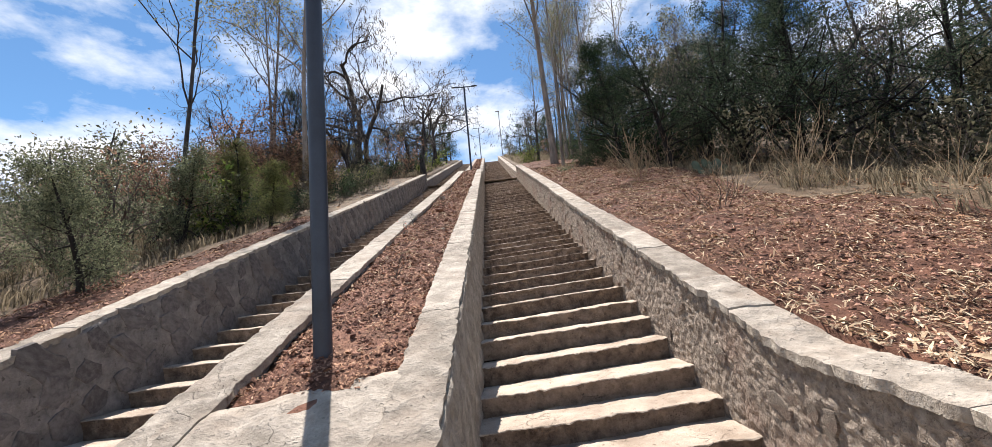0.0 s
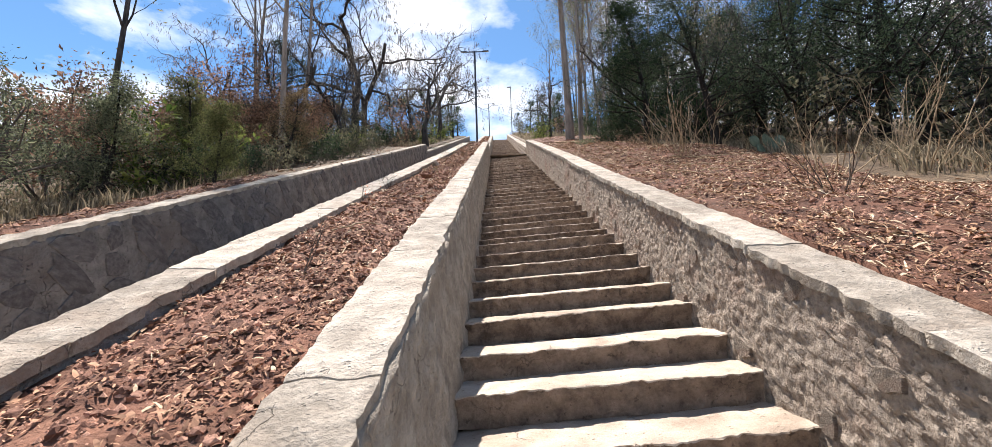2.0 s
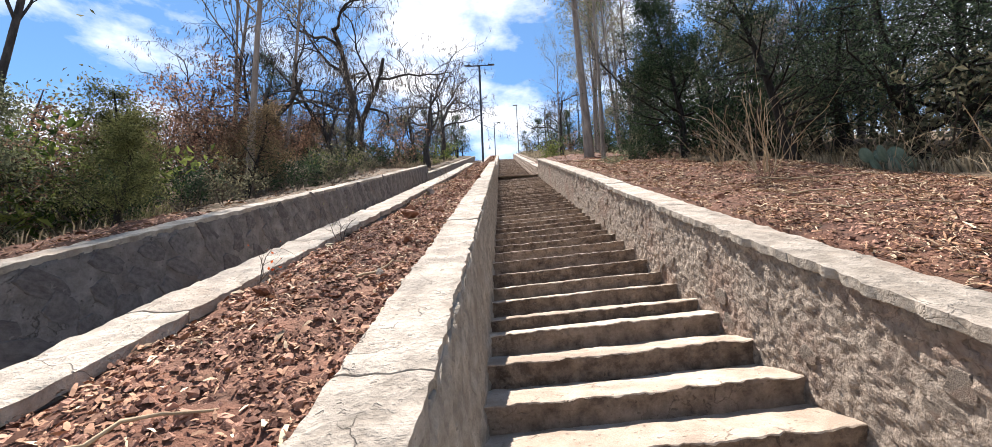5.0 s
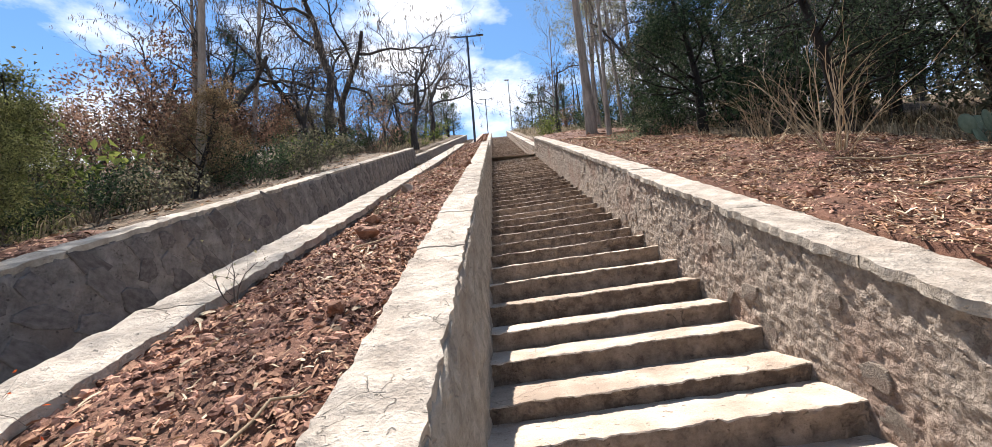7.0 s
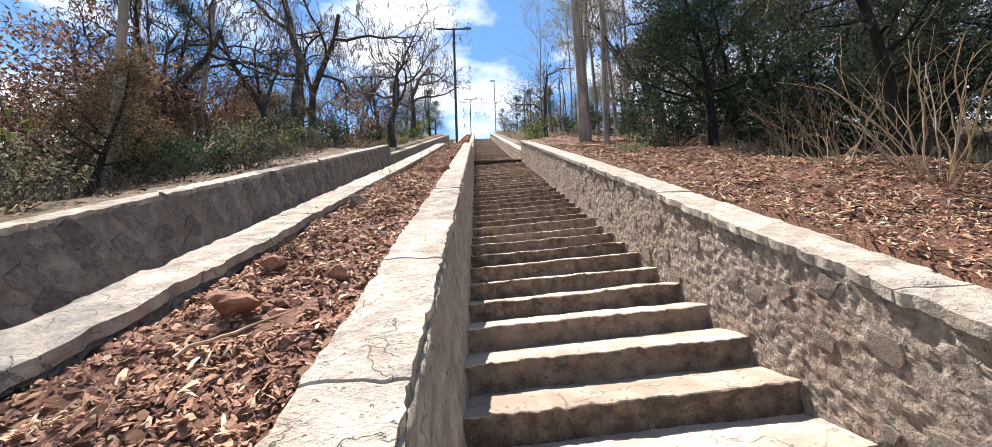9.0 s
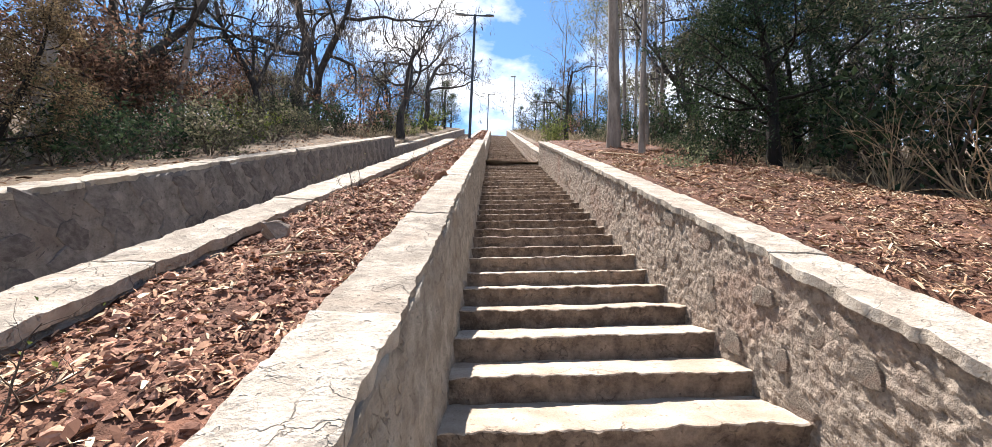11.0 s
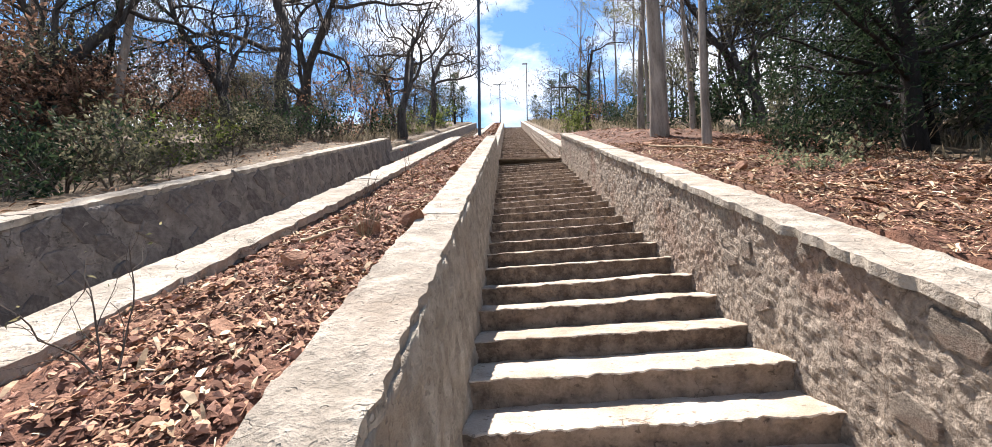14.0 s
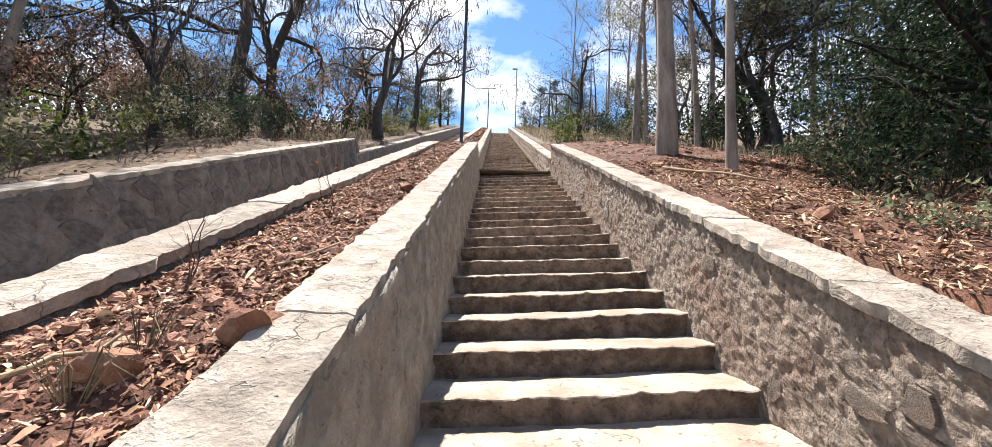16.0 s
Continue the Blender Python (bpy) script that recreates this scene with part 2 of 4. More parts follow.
M_STRAW = leaf_material("dry_grass", (0.11, 0.09, 0.06), (0.34, 0.28, 0.19))
M_PAD = material("cactus_skin", (0.06, 0.085, 0.055), (0.13, 0.16, 0.11), scale=8, fine=40, rough=0.55, bump=0.3)
M_RED = leaf_material("red_petals", (0.45, 0.07, 0.02), (0.6, 0.13, 0.04))


# ---- mesh helpers ----
rng = np.random.default_rng(7)


def mesh(name, verts, faces, mat, parent=None, smooth=False, label=""):
    """Links verts and faces (rows of alike length, or a list of such arrays) as one mesh object."""
    verts = np.asarray(verts, dtype=np.float32)
    blocks = [np.asarray(f, dtype=np.int32) for f in (faces if isinstance(faces, list) else [faces]) if len(f)]
    me = bpy.data.meshes.new(name)
    me.vertices.add(len(verts))
    me.vertices.foreach_set("co", verts.ravel())
    loops = np.concatenate([f.ravel() for f in blocks])
    sizes = np.concatenate([np.full(len(f), f.shape[1], dtype=np.int32) for f in blocks])
    starts = np.concatenate([[0], np.cumsum(sizes)[:-1]]).astype(np.int32)
    me.loops.add(len(loops))
    me.loops.foreach_set("vertex_index", loops)
    me.polygons.add(len(sizes))
    me.polygons.foreach_set("loop_start", starts)
    me.polygons.foreach_set("use_smooth", np.full(len(sizes), smooth))
    me.update(calc_edges=True)
    me.materials.append(mat)
    ob = new(name, me)
    ob.parent = parent
    if label:
        ob["label"] = label
    return ob


def share(ob, m, parent):
    """Another piece on the same mesh, at the pose m."""
    o = new(ob.name.split(".")[0], ob.data)
    o.parent, o.matrix_basis = parent, m
    return o


def empty(name, at=(0, 0, 0)):
    e = new(name)
    e.location, e.empty_display_size = at, 0.2
    return e


def lattice(P, close=False):
    """Quads of a grid of points P[i, j]."""
    a, b = P.shape[:2]
    i, j = np.meshgrid(np.arange(a - 1), np.arange(b if close else b - 1), indexing="ij")
    k = (j + 1) % b
    return np.stack([i * b + j, (i + 1) * b + j, (i + 1) * b + k, i * b + k], -1).reshape(-1, 4)


def wobble(p, size, amount, seed=0):
    """Smooth pseudo-random offset, -amount..amount, for points p."""
    q = np.asarray(p) / size + seed * 13.7
    v = np.zeros(q.shape[:-1])
    for k, (a, b, c) in enumerate(((1.0, 1.7, 2.3), (2.1, -1.3, 0.9), (-1.6, 2.9, 1.9), (3.7, 0.8, -3.1))):
        v = v + np.sin(q[..., 0] * a + q[..., 1] * b + q[..., 2] * c + k * 2.1 + 1.7 * np.sin(q[..., 1] * c - q[..., 0] * b + k))
    return v * amount / 2.6


def relief(p, size, amount, seed=0, octaves=5):
    """Fractal offset, about -amount..amount, for points p."""
    q = np.asarray(p, dtype=float).reshape(-1, 3) / size + seed * 7.31
    v = np.array([noise.fractal(a, 0.9, 2.1, octaves) for a in q.tolist()])
    return (v * amount).reshape(np.asarray(p).shape[:-1])


# ---- the plan ----
SLOPE, BASE, TREAD, RISE = 0.3622, -0.7246, 0.457, 0.1655
TOP1, LAND, CREST = 24.68, 0.8, 62.0
FLOOR = -0.098
X_STAIR, X_RIGHT, X_RIGHT_OUT = -0.25, 1.66, 2.06
X_MED, X_MED_OUT, X_CURB, X_CURB_OUT = -0.35, -0.67, -1.69, -2.0
X_LEFT, X_LEFT_OUT = -4.0, -4.3


def drawn_in(x, y):
    """The left side comes in slightly as it climbs: x as built, from x as planned at the foot."""
    x, y = np.asarray(x, dtype=float), np.asarray(y, dtype=float)
    return x + 0.02 * np.clip(y - 4, 0, 13) * np.clip((X_MED_OUT + 0.1 - x) / 0.9, 0, 1)


def nosing(y):
    """Height of the line of step edges."""
    y = np.asarray(y, dtype=float)
    top = BASE + SLOPE * TOP1
    up = np.where(y < TOP1, BASE + SLOPE * y, np.where(y < TOP1 + LAND, top, top + SLOPE * (y - TOP1 - LAND)))
    return np.minimum(up, top + SLOPE * (CREST - TOP1 - LAND))


FOOT = 2.64     # below this the right-hand wall runs nearly level


def right_top(y):
    """Top of the right-hand wall: it follows the steps, flattens towards its foot and gains a little height uphill."""
    y = np.asarray(y, dtype=float)
    return BASE + SLOPE * y + 0.79 + 0.27 * np.clip(FOOT - y, 0, 3.3) + 0.07 * np.clip((y - 9) / 6, 0, 1)


def bank(x, y):
    """Height of the hillside beside the walls."""
    x, y = np.asarray(x, dtype=float), np.asarray(y, dtype=float)
    d = np.maximum(x - X_RIGHT_OUT, X_LEFT_OUT - x)
    a = nosing(y) + 0.74 + (x > 0) * (0.01 + 0.27 * np.clip(FOOT - y, 0, 3.3) + 0.07 * np.clip((y - 9) / 6, 0, 1) * (y < TOP1)) + 0.08 * np.clip(d / 1.5, 0, 1)
    a = a + np.clip(d, 0, 3) / 3 * (0.07 * np.sin(x * 1.3 + y * 0.7) + 0.06 * np.sin(y * 1.9 - x * 0.6)) + 0.25 * np.clip((d - 4) / 6, 0, 1) * np.sin(x * 0.31 + 1) * np.sin(y * 0.27)
    a = a - 0.15 * np.clip(d - 0.4, 0, 3) * (x < 0) * np.clip((22 - y) / 5, 0, 1)
    lo = FLOOR + 0.02
    return 0.5 * (a + lo + np.sqrt((a - lo) ** 2 + 0.01))


# ground: one sheet, sunk under the stairs and planter
gx = np.concatenate([[-600, -300, -150, -80, -50, -35], np.linspace(-26, -4.6, 40), [-4.36, -4.28, -4.1, 1.8, 2.0, 2.1], np.linspace(2.3, 26, 48), [35, 50, 80, 150, 300, 600]])
gy = np.concatenate([[-500, -200, -80, -40, -20, -10], np.linspace(-6, 64, 165), [68, 75, 90, 120, 180, 300, 600]])
GX, GY = np.meshgrid(gx, gy, indexing="ij")
GZ = bank(GX, GY) - 0.06 * ((GX < 4.9) & (GX > -5.0) & (GY > -0.4) & (GY < np.where(GX > 0, 30, 10)))
sunk = (GX > -4.27) & (GX < 2.01)
GZ = np.where(sunk, np.minimum(nosing(GY), 99) - 0.55, GZ)
GZ = np.where(sunk & (GY < 3.2), -0.5, GZ)
G = np.stack([GX, GY, GZ], -1)
ground = mesh("ground", G.reshape(-1, 3), lattice(G), M_GROUND, smooth=True)
tagged(ground, "wooded hillside of leaf litter and dry grass", "ground", kind="structure")

def crumbly(lift):
    """Adds the small heaps and hollows of turned soil to a bed's height."""
    def height(x, y):
        p = np.stack([x, y, np.zeros_like(x)], -1)
        return lift(x, y) + wobble(p, 0.11, 0.014, 3) + wobble(p, 0.37, 0.022, 5)
    return height


# mulched strips of bare red soil along the walls
def soil_strip(name, x0, x1, y0, y1, lift, label, mat=M_SOIL):
    xs, ys = np.linspace(x0 + 0.01, x1 - 0.01, max(8, int((x1 - x0) / 0.09))), np.linspace(y0, y1, int((y1 - y0) / 0.09))
    X, Y = np.meshgrid(np.concatenate([[x0], xs, [x1]]), ys, indexing="ij")
    Z = lift(X, Y)
    Z[0] -= 0.2         # the edges turn down behind the walls
    Z[-1] -= 0.2
    P = np.stack([drawn_in(X, Y), Y, Z], -1)
    return tagged(mesh(name, P.reshape(-1, 3), lattice(P), mat, smooth=True), label, "soil", kind="structure")


@crumbly
def right_bank(x, y):
    fade = np.clip((x - 5.2) / 1.2 + 0.5 * np.sin(y * 0.9), 0, 1)
    return bank(x, y) + 0.06 - 0.17 * fade


@crumbly
def left_bank(x, y):
    fade = np.clip((-5.3 - x) / 0.9 + 0.4 * np.sin(y * 0.8), 0, 1)
    return bank(x, y) + 0.06 - 0.17 * fade


@crumbly
def planter_bed(x, y):
    return nosing(np.minimum(y, TOP1)) + 0.745 + 0.03 * np.sin(y * 1.1) + 0.05 * np.sin((x + 1.16) / 0.5 * 1.5 + 1.5)


soil_strip("soil_bank", X_RIGHT_OUT - 0.03, 6.9, -0.5, 30, right_bank, "red soil strewn with wood chips and leaves")
soil_strip("soil_bank", -6.6, X_LEFT_OUT + 0.05, 1.0, 10.5, left_bank, "red soil with leaf litter along the wall")
soil_strip("planter_soil", X_CURB - 0.04, X_MED_OUT + 0.04, 2.4, 24.5, planter_bed, "red mulched soil of the planter between the stairs", M_BEDSOIL)


@crumbly
def upper_bed(x, y):
    return nosing(y) + 0.62 - SLOPE * np.clip(TOP1 + LAND - y, 0, LAND)


soil_strip("planter_soil", X_CURB - 0.04, X_MED_OUT + 0.04, 24.75, 62, upper_bed, "red mulched soil of the upper planter", M_BEDSOIL)

# paved floor at the foot
px, py = np.linspace(-14, 10, 60), np.linspace(-14, 2.4, 50)
X, Y = np.meshgrid(px, py, indexing="ij")
P = np.stack([X, Y, np.full_like(X, FLOOR + 0.035)], -1)
P[..., 2] = FLOOR + 0.0 + wobble(P, 0.5, 0.006)
keep = (X > -4.1) & (X < 1.8)
P[..., 2] = np.where(keep, P[..., 2], FLOOR - 0.1)
tagged(mesh("pavement", P.reshape(-1, 3), lattice(P), M_PLAZA, smooth=True), "worn stone paving at the foot of the stairs", "pavement", kind="structure")


# ---- stairs ----
def step_mesh(width, seed, parent, fine):
    xs = np.linspace(0, width, fine)
    chip = np.random.default_rng(seed).normal(0, 1, (len(xs), 2))
    chip = (chip + np.roll(chip, 1, 0) * 0.8) * 0.0038
    prof = np.array([[0.03, -0.21], [0.028, -0.13], [0.018, -0.065], [0.006, -0.026], [0.0, -0.008], [0.003, 0.0], [0.016, 0.003], [0.09, 0.005], [0.2, 0.007], [0.35, 0.004], [0.52, -0.01]])
    P = np.zeros((len(xs), len(prof), 3))
    P[..., 0] = xs[:, None]
    P[..., 1:] = prof[None]
    edge = np.exp(-((np.arange(len(prof)) - 4) / 1.6) ** 2)
    P[..., 1] += edge * (relief(P, 0.1, 0.017, seed) + wobble(P, 0.7, 0.006, seed + 3))
    P[..., 1] += (1 - edge) * (prof[:, 1] < -0.02) * relief(P, 0.12, 0.02, seed + 1)
    P[..., 2] += relief(P, 0.22, 0.011, seed + 2) + wobble(P * [1, 0, 0], 1.3, 0.005, seed + 5)
    P[..., 1] += edge * chip[:, :1]
    P[..., 2] += edge * chip[:, 1:] * 0.7
    V = P.reshape(-1, 3)
    n = len(prof)
    caps = np.array([list(range(n)), list(range((len(xs) - 1) * n, len(xs) * n))[::-1]])
    ob = mesh("step", V, [lattice(P)[:, ::-1], caps], M_STEP, parent, smooth=True)
    ob.data.materials.append(M_SHADED_RISER)
    ends = np.zeros(len(ob.data.edges) * 2, dtype=np.int32)
    ob.data.edges.foreach_get("vertices", ends)
    ends = ends.reshape(-1, 2) % n
    crisp = ob.data.attributes.new("sharp_edge", "BOOLEAN", "EDGE")
    crisp.data.foreach_set("value", (ends[:, 0] == ends[:, 1]) & ((ends[:, 0] == 4) | (ends[:, 0] == 5)))
    # front faces up to the edge take the shade-darkened brown
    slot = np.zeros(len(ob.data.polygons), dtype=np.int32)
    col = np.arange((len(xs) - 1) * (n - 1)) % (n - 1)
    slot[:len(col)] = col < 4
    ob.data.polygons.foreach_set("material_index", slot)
    return ob


# the unevenness of the main flight: how far each tread lies from an even pitch, along and up, from the fifth step on
UNEVEN_Y = (2, 9.5, 8, 4, 8.5, 9.5, 13, 12, 15, 14, 6, 6, 3, 4, 3, 8, 9, 10, 10, 11, 11.5, 12.5, 4, 5, 3, 3)
UNEVEN_Z = (-4, -2.5, 2, 2.8, 5, 4.3, 5.4, 5.2, 5.6, 6, 0, 0, -1.6, -1, 2, 3, 3, 3, 3, 3, 2.7, 1, 1.5, 0, 1, 0)
CROSSFALL = 3.3     # degrees by which the main flight's treads fall towards the planter


def staircase(name, x0, x1, y_first, z_first, count, seed, label, fine=36, uneven=False):
    stairs = tagged(empty(name), label, "stairs", kind="structure")
    kinds = []
    r = np.random.default_rng(seed)
    for i in range(count):
        dy, dz = r.uniform(-0.02, 0.02), r.uniform(-0.008, 0.008)
        tilt = r.uniform(-0.25, 0.25)
        if uneven:
            k = min(max(i - 4, 0), len(UNEVEN_Y) - 1)
            dy, dz, tilt = UNEVEN_Y[k] / 100 + dy * (i > 29), UNEVEN_Z[k] / 100 + dz * (i > 29) - (x1 - x0) * math.tan(radians(CROSSFALL)), tilt - CROSSFALL
        m = pose(float(drawn_in(x0, y_first + TREAD * i)) + r.uniform(-0.01, 0.01), y_first + TREAD * i + dy, z_first + RISE * i + dz, r.uniform(-0.6, 0.2), tilt, r.uniform(-0.5, 0.5))
        if i < 7:
            o = step_mesh(x1 - x0, seed + i * 3, stairs, fine)
            o.matrix_basis = m
            kinds.append(o)
        else:
            share(kinds[int(r.integers(0, 7))], m, stairs)
    return stairs


Y0, Z0 = 4.932 - 6 * TREAD, 1.061 - 6 * RISE
N1 = int((TOP1 - Y0) / TREAD) + 1
Y2, Z2 = TOP1 + LAND, float(nosing(TOP1)) + 0.02
N2 = int((CREST - Y2) / TREAD)
staircase("stairs_1", X_STAIR - 0.12, X_RIGHT + 0.09, Y0, Z0, N1, 11, "long flight of worn stone steps up the hill", 110, True)
staircase("stairs_2", X_LEFT - 0.05, X_CURB_OUT + 0.05, Y0 + 0.1, Z0 - 0.03, N1, 31, "second flight of stone steps beyond the planter", 40)
staircase("stairs_3", X_STAIR - 0.1, X_RIGHT + 0.06, Y2, Z2, N2, 51, "upper flight of worn stone steps")
staircase("stairs_4", X_LEFT - 0.05, X_CURB_OUT + 0.05, Y2, Z2, N2, 71, "upper second flight of stone steps")
for nm, xa, xb in (("landing_1", X_STAIR - 0.1, X_RIGHT + 0.05), ("landing_2", X_LEFT - 0.05, X_CURB_OUT + 0.05)):
    xs, ys = np.linspace(xa, xb, 24), np.linspace(TOP1 - 0.2, TOP1 + LAND + 0.2, 14)
    X, Y = np.meshgrid(xs, ys, indexing="ij")
    P = np.stack([X, Y, np.full_like(X, float(nosing(TOP1)) + 0.004)], -1)
    P[..., 2] += wobble(P, 0.3, 0.008)
    tagged(mesh(nm, P.reshape(-1, 3), lattice(P), M_STEP, smooth=True), "stone landing strewn with leaves", "landing", kind="structure")


# ---- walls ----
def wall_body(name, sections, y0, y1, top, mat, label, rough=0.02, pitch=0.05, shards=0.0):
    """A wall whose cross-section (x, height from the top, foot where None) runs up the slope from y0 to y1."""
    ys = np.linspace(y0, y1, int((y1 - y0) / pitch) + 2)
    n = len(sections)
    P = np.zeros((len(ys), n, 3))
    for j, (x, h) in enumerate(sections):
        P[:, j, 0], P[:, j, 1] = drawn_in(x, ys), ys
        P[:, j, 2] = top(ys) + h
    inner = np.array([1.0 if 0 < j < n - 1 else 0.3 for j in range(n)])
    if shards:
        along = math.atan(SLOPE)
        u, v = P[..., 1] * math.cos(along) + P[..., 2] * math.sin(along), P[..., 2] * math.cos(along) - P[..., 1] * math.sin(along)
        S = np.stack([P[..., 0], u, v], -1)
        lumps = np.abs(relief(S * [1, 0.75, 1.0], 0.11, 1.0, 21, 4))
        P[..., 0] -= inner * shards * (np.clip(lumps, 0, 0.8) + 0.5 * relief(S * [1, 0.6, 1.1], 0.04, 1.0, 23, 3) - 0.35)
    P[..., 0] += inner * (relief(P, 0.13, rough * 0.7, 4) + relief(P, 0.055, rough * 0.9, 6, 3) + relief(P, 0.6, rough * 0.6, 9, 2))
    caps = np.array([list(range(n)), list(range((len(ys) - 1) * n, len(ys) * n))[::-1]])
    ob = mesh(name, P.reshape(-1, 3), [lattice(P), caps], mat, smooth=not shards)
    return tagged(ob, label, "wall", kind="structure")


def face_profile(x_face, x_top, x_out, foot, steps=24, thick=0.05):
    """Cross-section from the foot of the seen face, over the top, down the back."""
    pts = [(x_face + (x_top - x_face) * k / steps, foot + (-thick - foot) * k / steps) for k in range(steps + 1)]
    return pts + [(x_out, -thick), (x_out, foot)]


def top_line(h):
    return lambda y: BASE + SLOPE * np.asarray(y) + h


def top_upper(h):
    t = float(nosing(TOP1))
    return lambda y: t + SLOPE * (np.minimum(np.asarray(y), CREST) - TOP1 - LAND) + h


def coping(parent, x0, x1, y0, y1, top, length, seed, thick=0.06, rough=0.026, mat=None, pitch=0.03, backed=False):
    """Slabs of mortar and flat stone end to end along a wall's top, each with an uneven outline."""
    r = np.random.default_rng(seed)
    y = y0
    while y < y1 - 0.05:
        ln = min(length * r.uniform(0.6, 1.4), y1 - y)
        if y1 - y - ln < 0.3:
            ln = y1 - y
        us, vs = np.array([0, 0.03, 0.1, 0.25, 0.42, 0.58, 0.75, 0.9, 0.97, 1.0]), np.linspace(0, 1, max(6, int(ln / pitch)))
        U, V = np.meshgrid(us, vs, indexing="ij")
        X, Y = x0 + (x1 - x0) * U, y + 0.003 + (ln - 0.006) * V
        P = np.stack([drawn_in(X, Y), Y, top(Y)], -1)
        side = (np.abs(U - 0.5) * 2) ** 4 * np.where(backed & (U > 0.5), 0.15, 1.0)
        P[..., 0] += side * (relief(P, 0.25, rough * 0.6, seed) + relief(P, 0.07, rough * 0.5, seed + 6, 3))
        lip = np.maximum(np.clip((np.abs(U - 0.5) * 2 - 0.7) / 0.3, 0, 1) ** 2 * 0.005, np.clip((np.abs(V - 0.5) * 2 - 1 + 0.05 / ln) / (0.05 / ln), 0, 1) ** 2 * 0.003)
        P[..., 2] += relief(P, 0.13, 0.013, seed + 2) - lip + r.uniform(-0.006, 0.006)
        a, b = P.shape[:2]
        rim = np.concatenate([P[:, 0], P[-1, 1:], P[-2::-1, -1], P[0, -2:0:-1]])
        ids = np.concatenate([np.arange(a) * b, (a - 1) * b + np.arange(1, b), np.arange(a - 2, -1, -1) * b + b - 1, np.arange(b - 2, 0, -1)])
        low = rim.copy()
        low[:, 2] -= thick
        low[:, 0] += wobble(low, 0.1, 0.01, seed + 5)
        V3 = np.concatenate([P.reshape(-1, 3), rim, low])
        m = len(ids)
        k = np.arange(m)
        skirt = np.stack([a * b + k, a * b + (k + 1) % m, a * b + m + (k + 1) % m, a * b + m + k], -1)
        mesh("coping_slab", V3, [lattice(P), skirt[:, ::-1]], mat or M_COPING, parent, smooth=True)
        y += ln


H_TOP = 0.83
segments = ((-0.6, 24.5, top_line, H_TOP), (24.55, 62.3, top_upper, 0.68))
for num, (ya, yb, tl, h) in enumerate(segments):
    upper = num > 0
    y_in = ya if upper else 1.95
    rt = tl(h + 0.05) if upper else right_top
    w = wall_body(f"wall_right_{num + 1}", face_profile(X_RIGHT + 0.045, X_RIGHT + 0.035, X_RIGHT_OUT - 0.02, -1.2, 20 if upper else 58), ya, yb, rt, M_MORTAR, "rubble stone wall beside the steps", rough=0.009, pitch=0.06 if upper else 0.02, shards=0.009)
    coping(w, X_RIGHT + 0.01, X_RIGHT_OUT, ya, yb, rt, 1.0, 5, rough=0.04, pitch=0.1 if upper else 0.025, backed=True)
    w = wall_body(f"wall_median_{num + 1}", face_profile(X_STAIR, X_MED + 0.005, X_MED_OUT + 0.02, -1.15), y_in, yb, tl(h + 0.01), M_COPING, "cement-rendered planter wall beside the steps", rough=0.02)
    coping(w, X_MED_OUT, X_MED, y_in, yb, tl(h + 0.01), 1.3, 17, pitch=0.1 if upper else 0.03)
    w = wall_body(f"wall_curb_{num + 1}", face_profile(X_CURB_OUT - 0.03, X_CURB_OUT, X_CURB - 0.02, -1.15)[::1], y_in, yb, tl(h), M_RENDER, "planter wall beside the second flight", rough=0.014)
    coping(w, X_CURB_OUT - 0.01, X_CURB, y_in, yb, tl(h), 1.2, 29, pitch=0.1 if upper else 0.03)
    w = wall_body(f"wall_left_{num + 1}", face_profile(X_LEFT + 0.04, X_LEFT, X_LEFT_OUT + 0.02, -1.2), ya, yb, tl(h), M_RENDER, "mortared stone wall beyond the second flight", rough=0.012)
    coping(w, X_LEFT_OUT, X_LEFT + 0.005, ya, yb, tl(h), 1.4, 41, pitch=0.1 if upper else 0.03)

# end wall of the planter at the foot
def end_wall():
    xs = np.linspace(X_CURB_OUT + 0.03, X_MED - 0.04, 30)
    prof = [(1.97, FLOOR - 0.2), (1.96, 0.2), (1.97, 0.5), (1.955, 0.74), (1.96, 0.79), (1.98, 0.806), (2.08, 0.85), (2.18, 0.885), (2.28, 0.92), (2.38, 0.955), (2.44, 0.97), (2.47, 0.9)]
    P = np.array([[(x, y, z) for y, z in prof] for x in xs])
    back = np.clip((P[..., 1] - 2.0) / 0.47, 0, 1) * (0.05 + 0.33 * np.clip((P[..., 0] + 1.7) / 1.03, 0, 1))
    P[..., 1] += back
    P[..., 2] += back * SLOPE
    P[..., 1] += wobble(P, 0.15, 0.02, 2) * (P[..., 1] > 2.3) + wobble(P, 0.06, 0.01, 3)
    P[..., 2] += wobble(P, 0.16, 0.012, 4)
    w = mesh("wall_end", P.reshape(-1, 3), lattice(P)[:, ::-1], M_COPING, smooth=True)
    tagged(w, "rough mortar end wall of the planter", "wall", kind="structure")


end_wall()


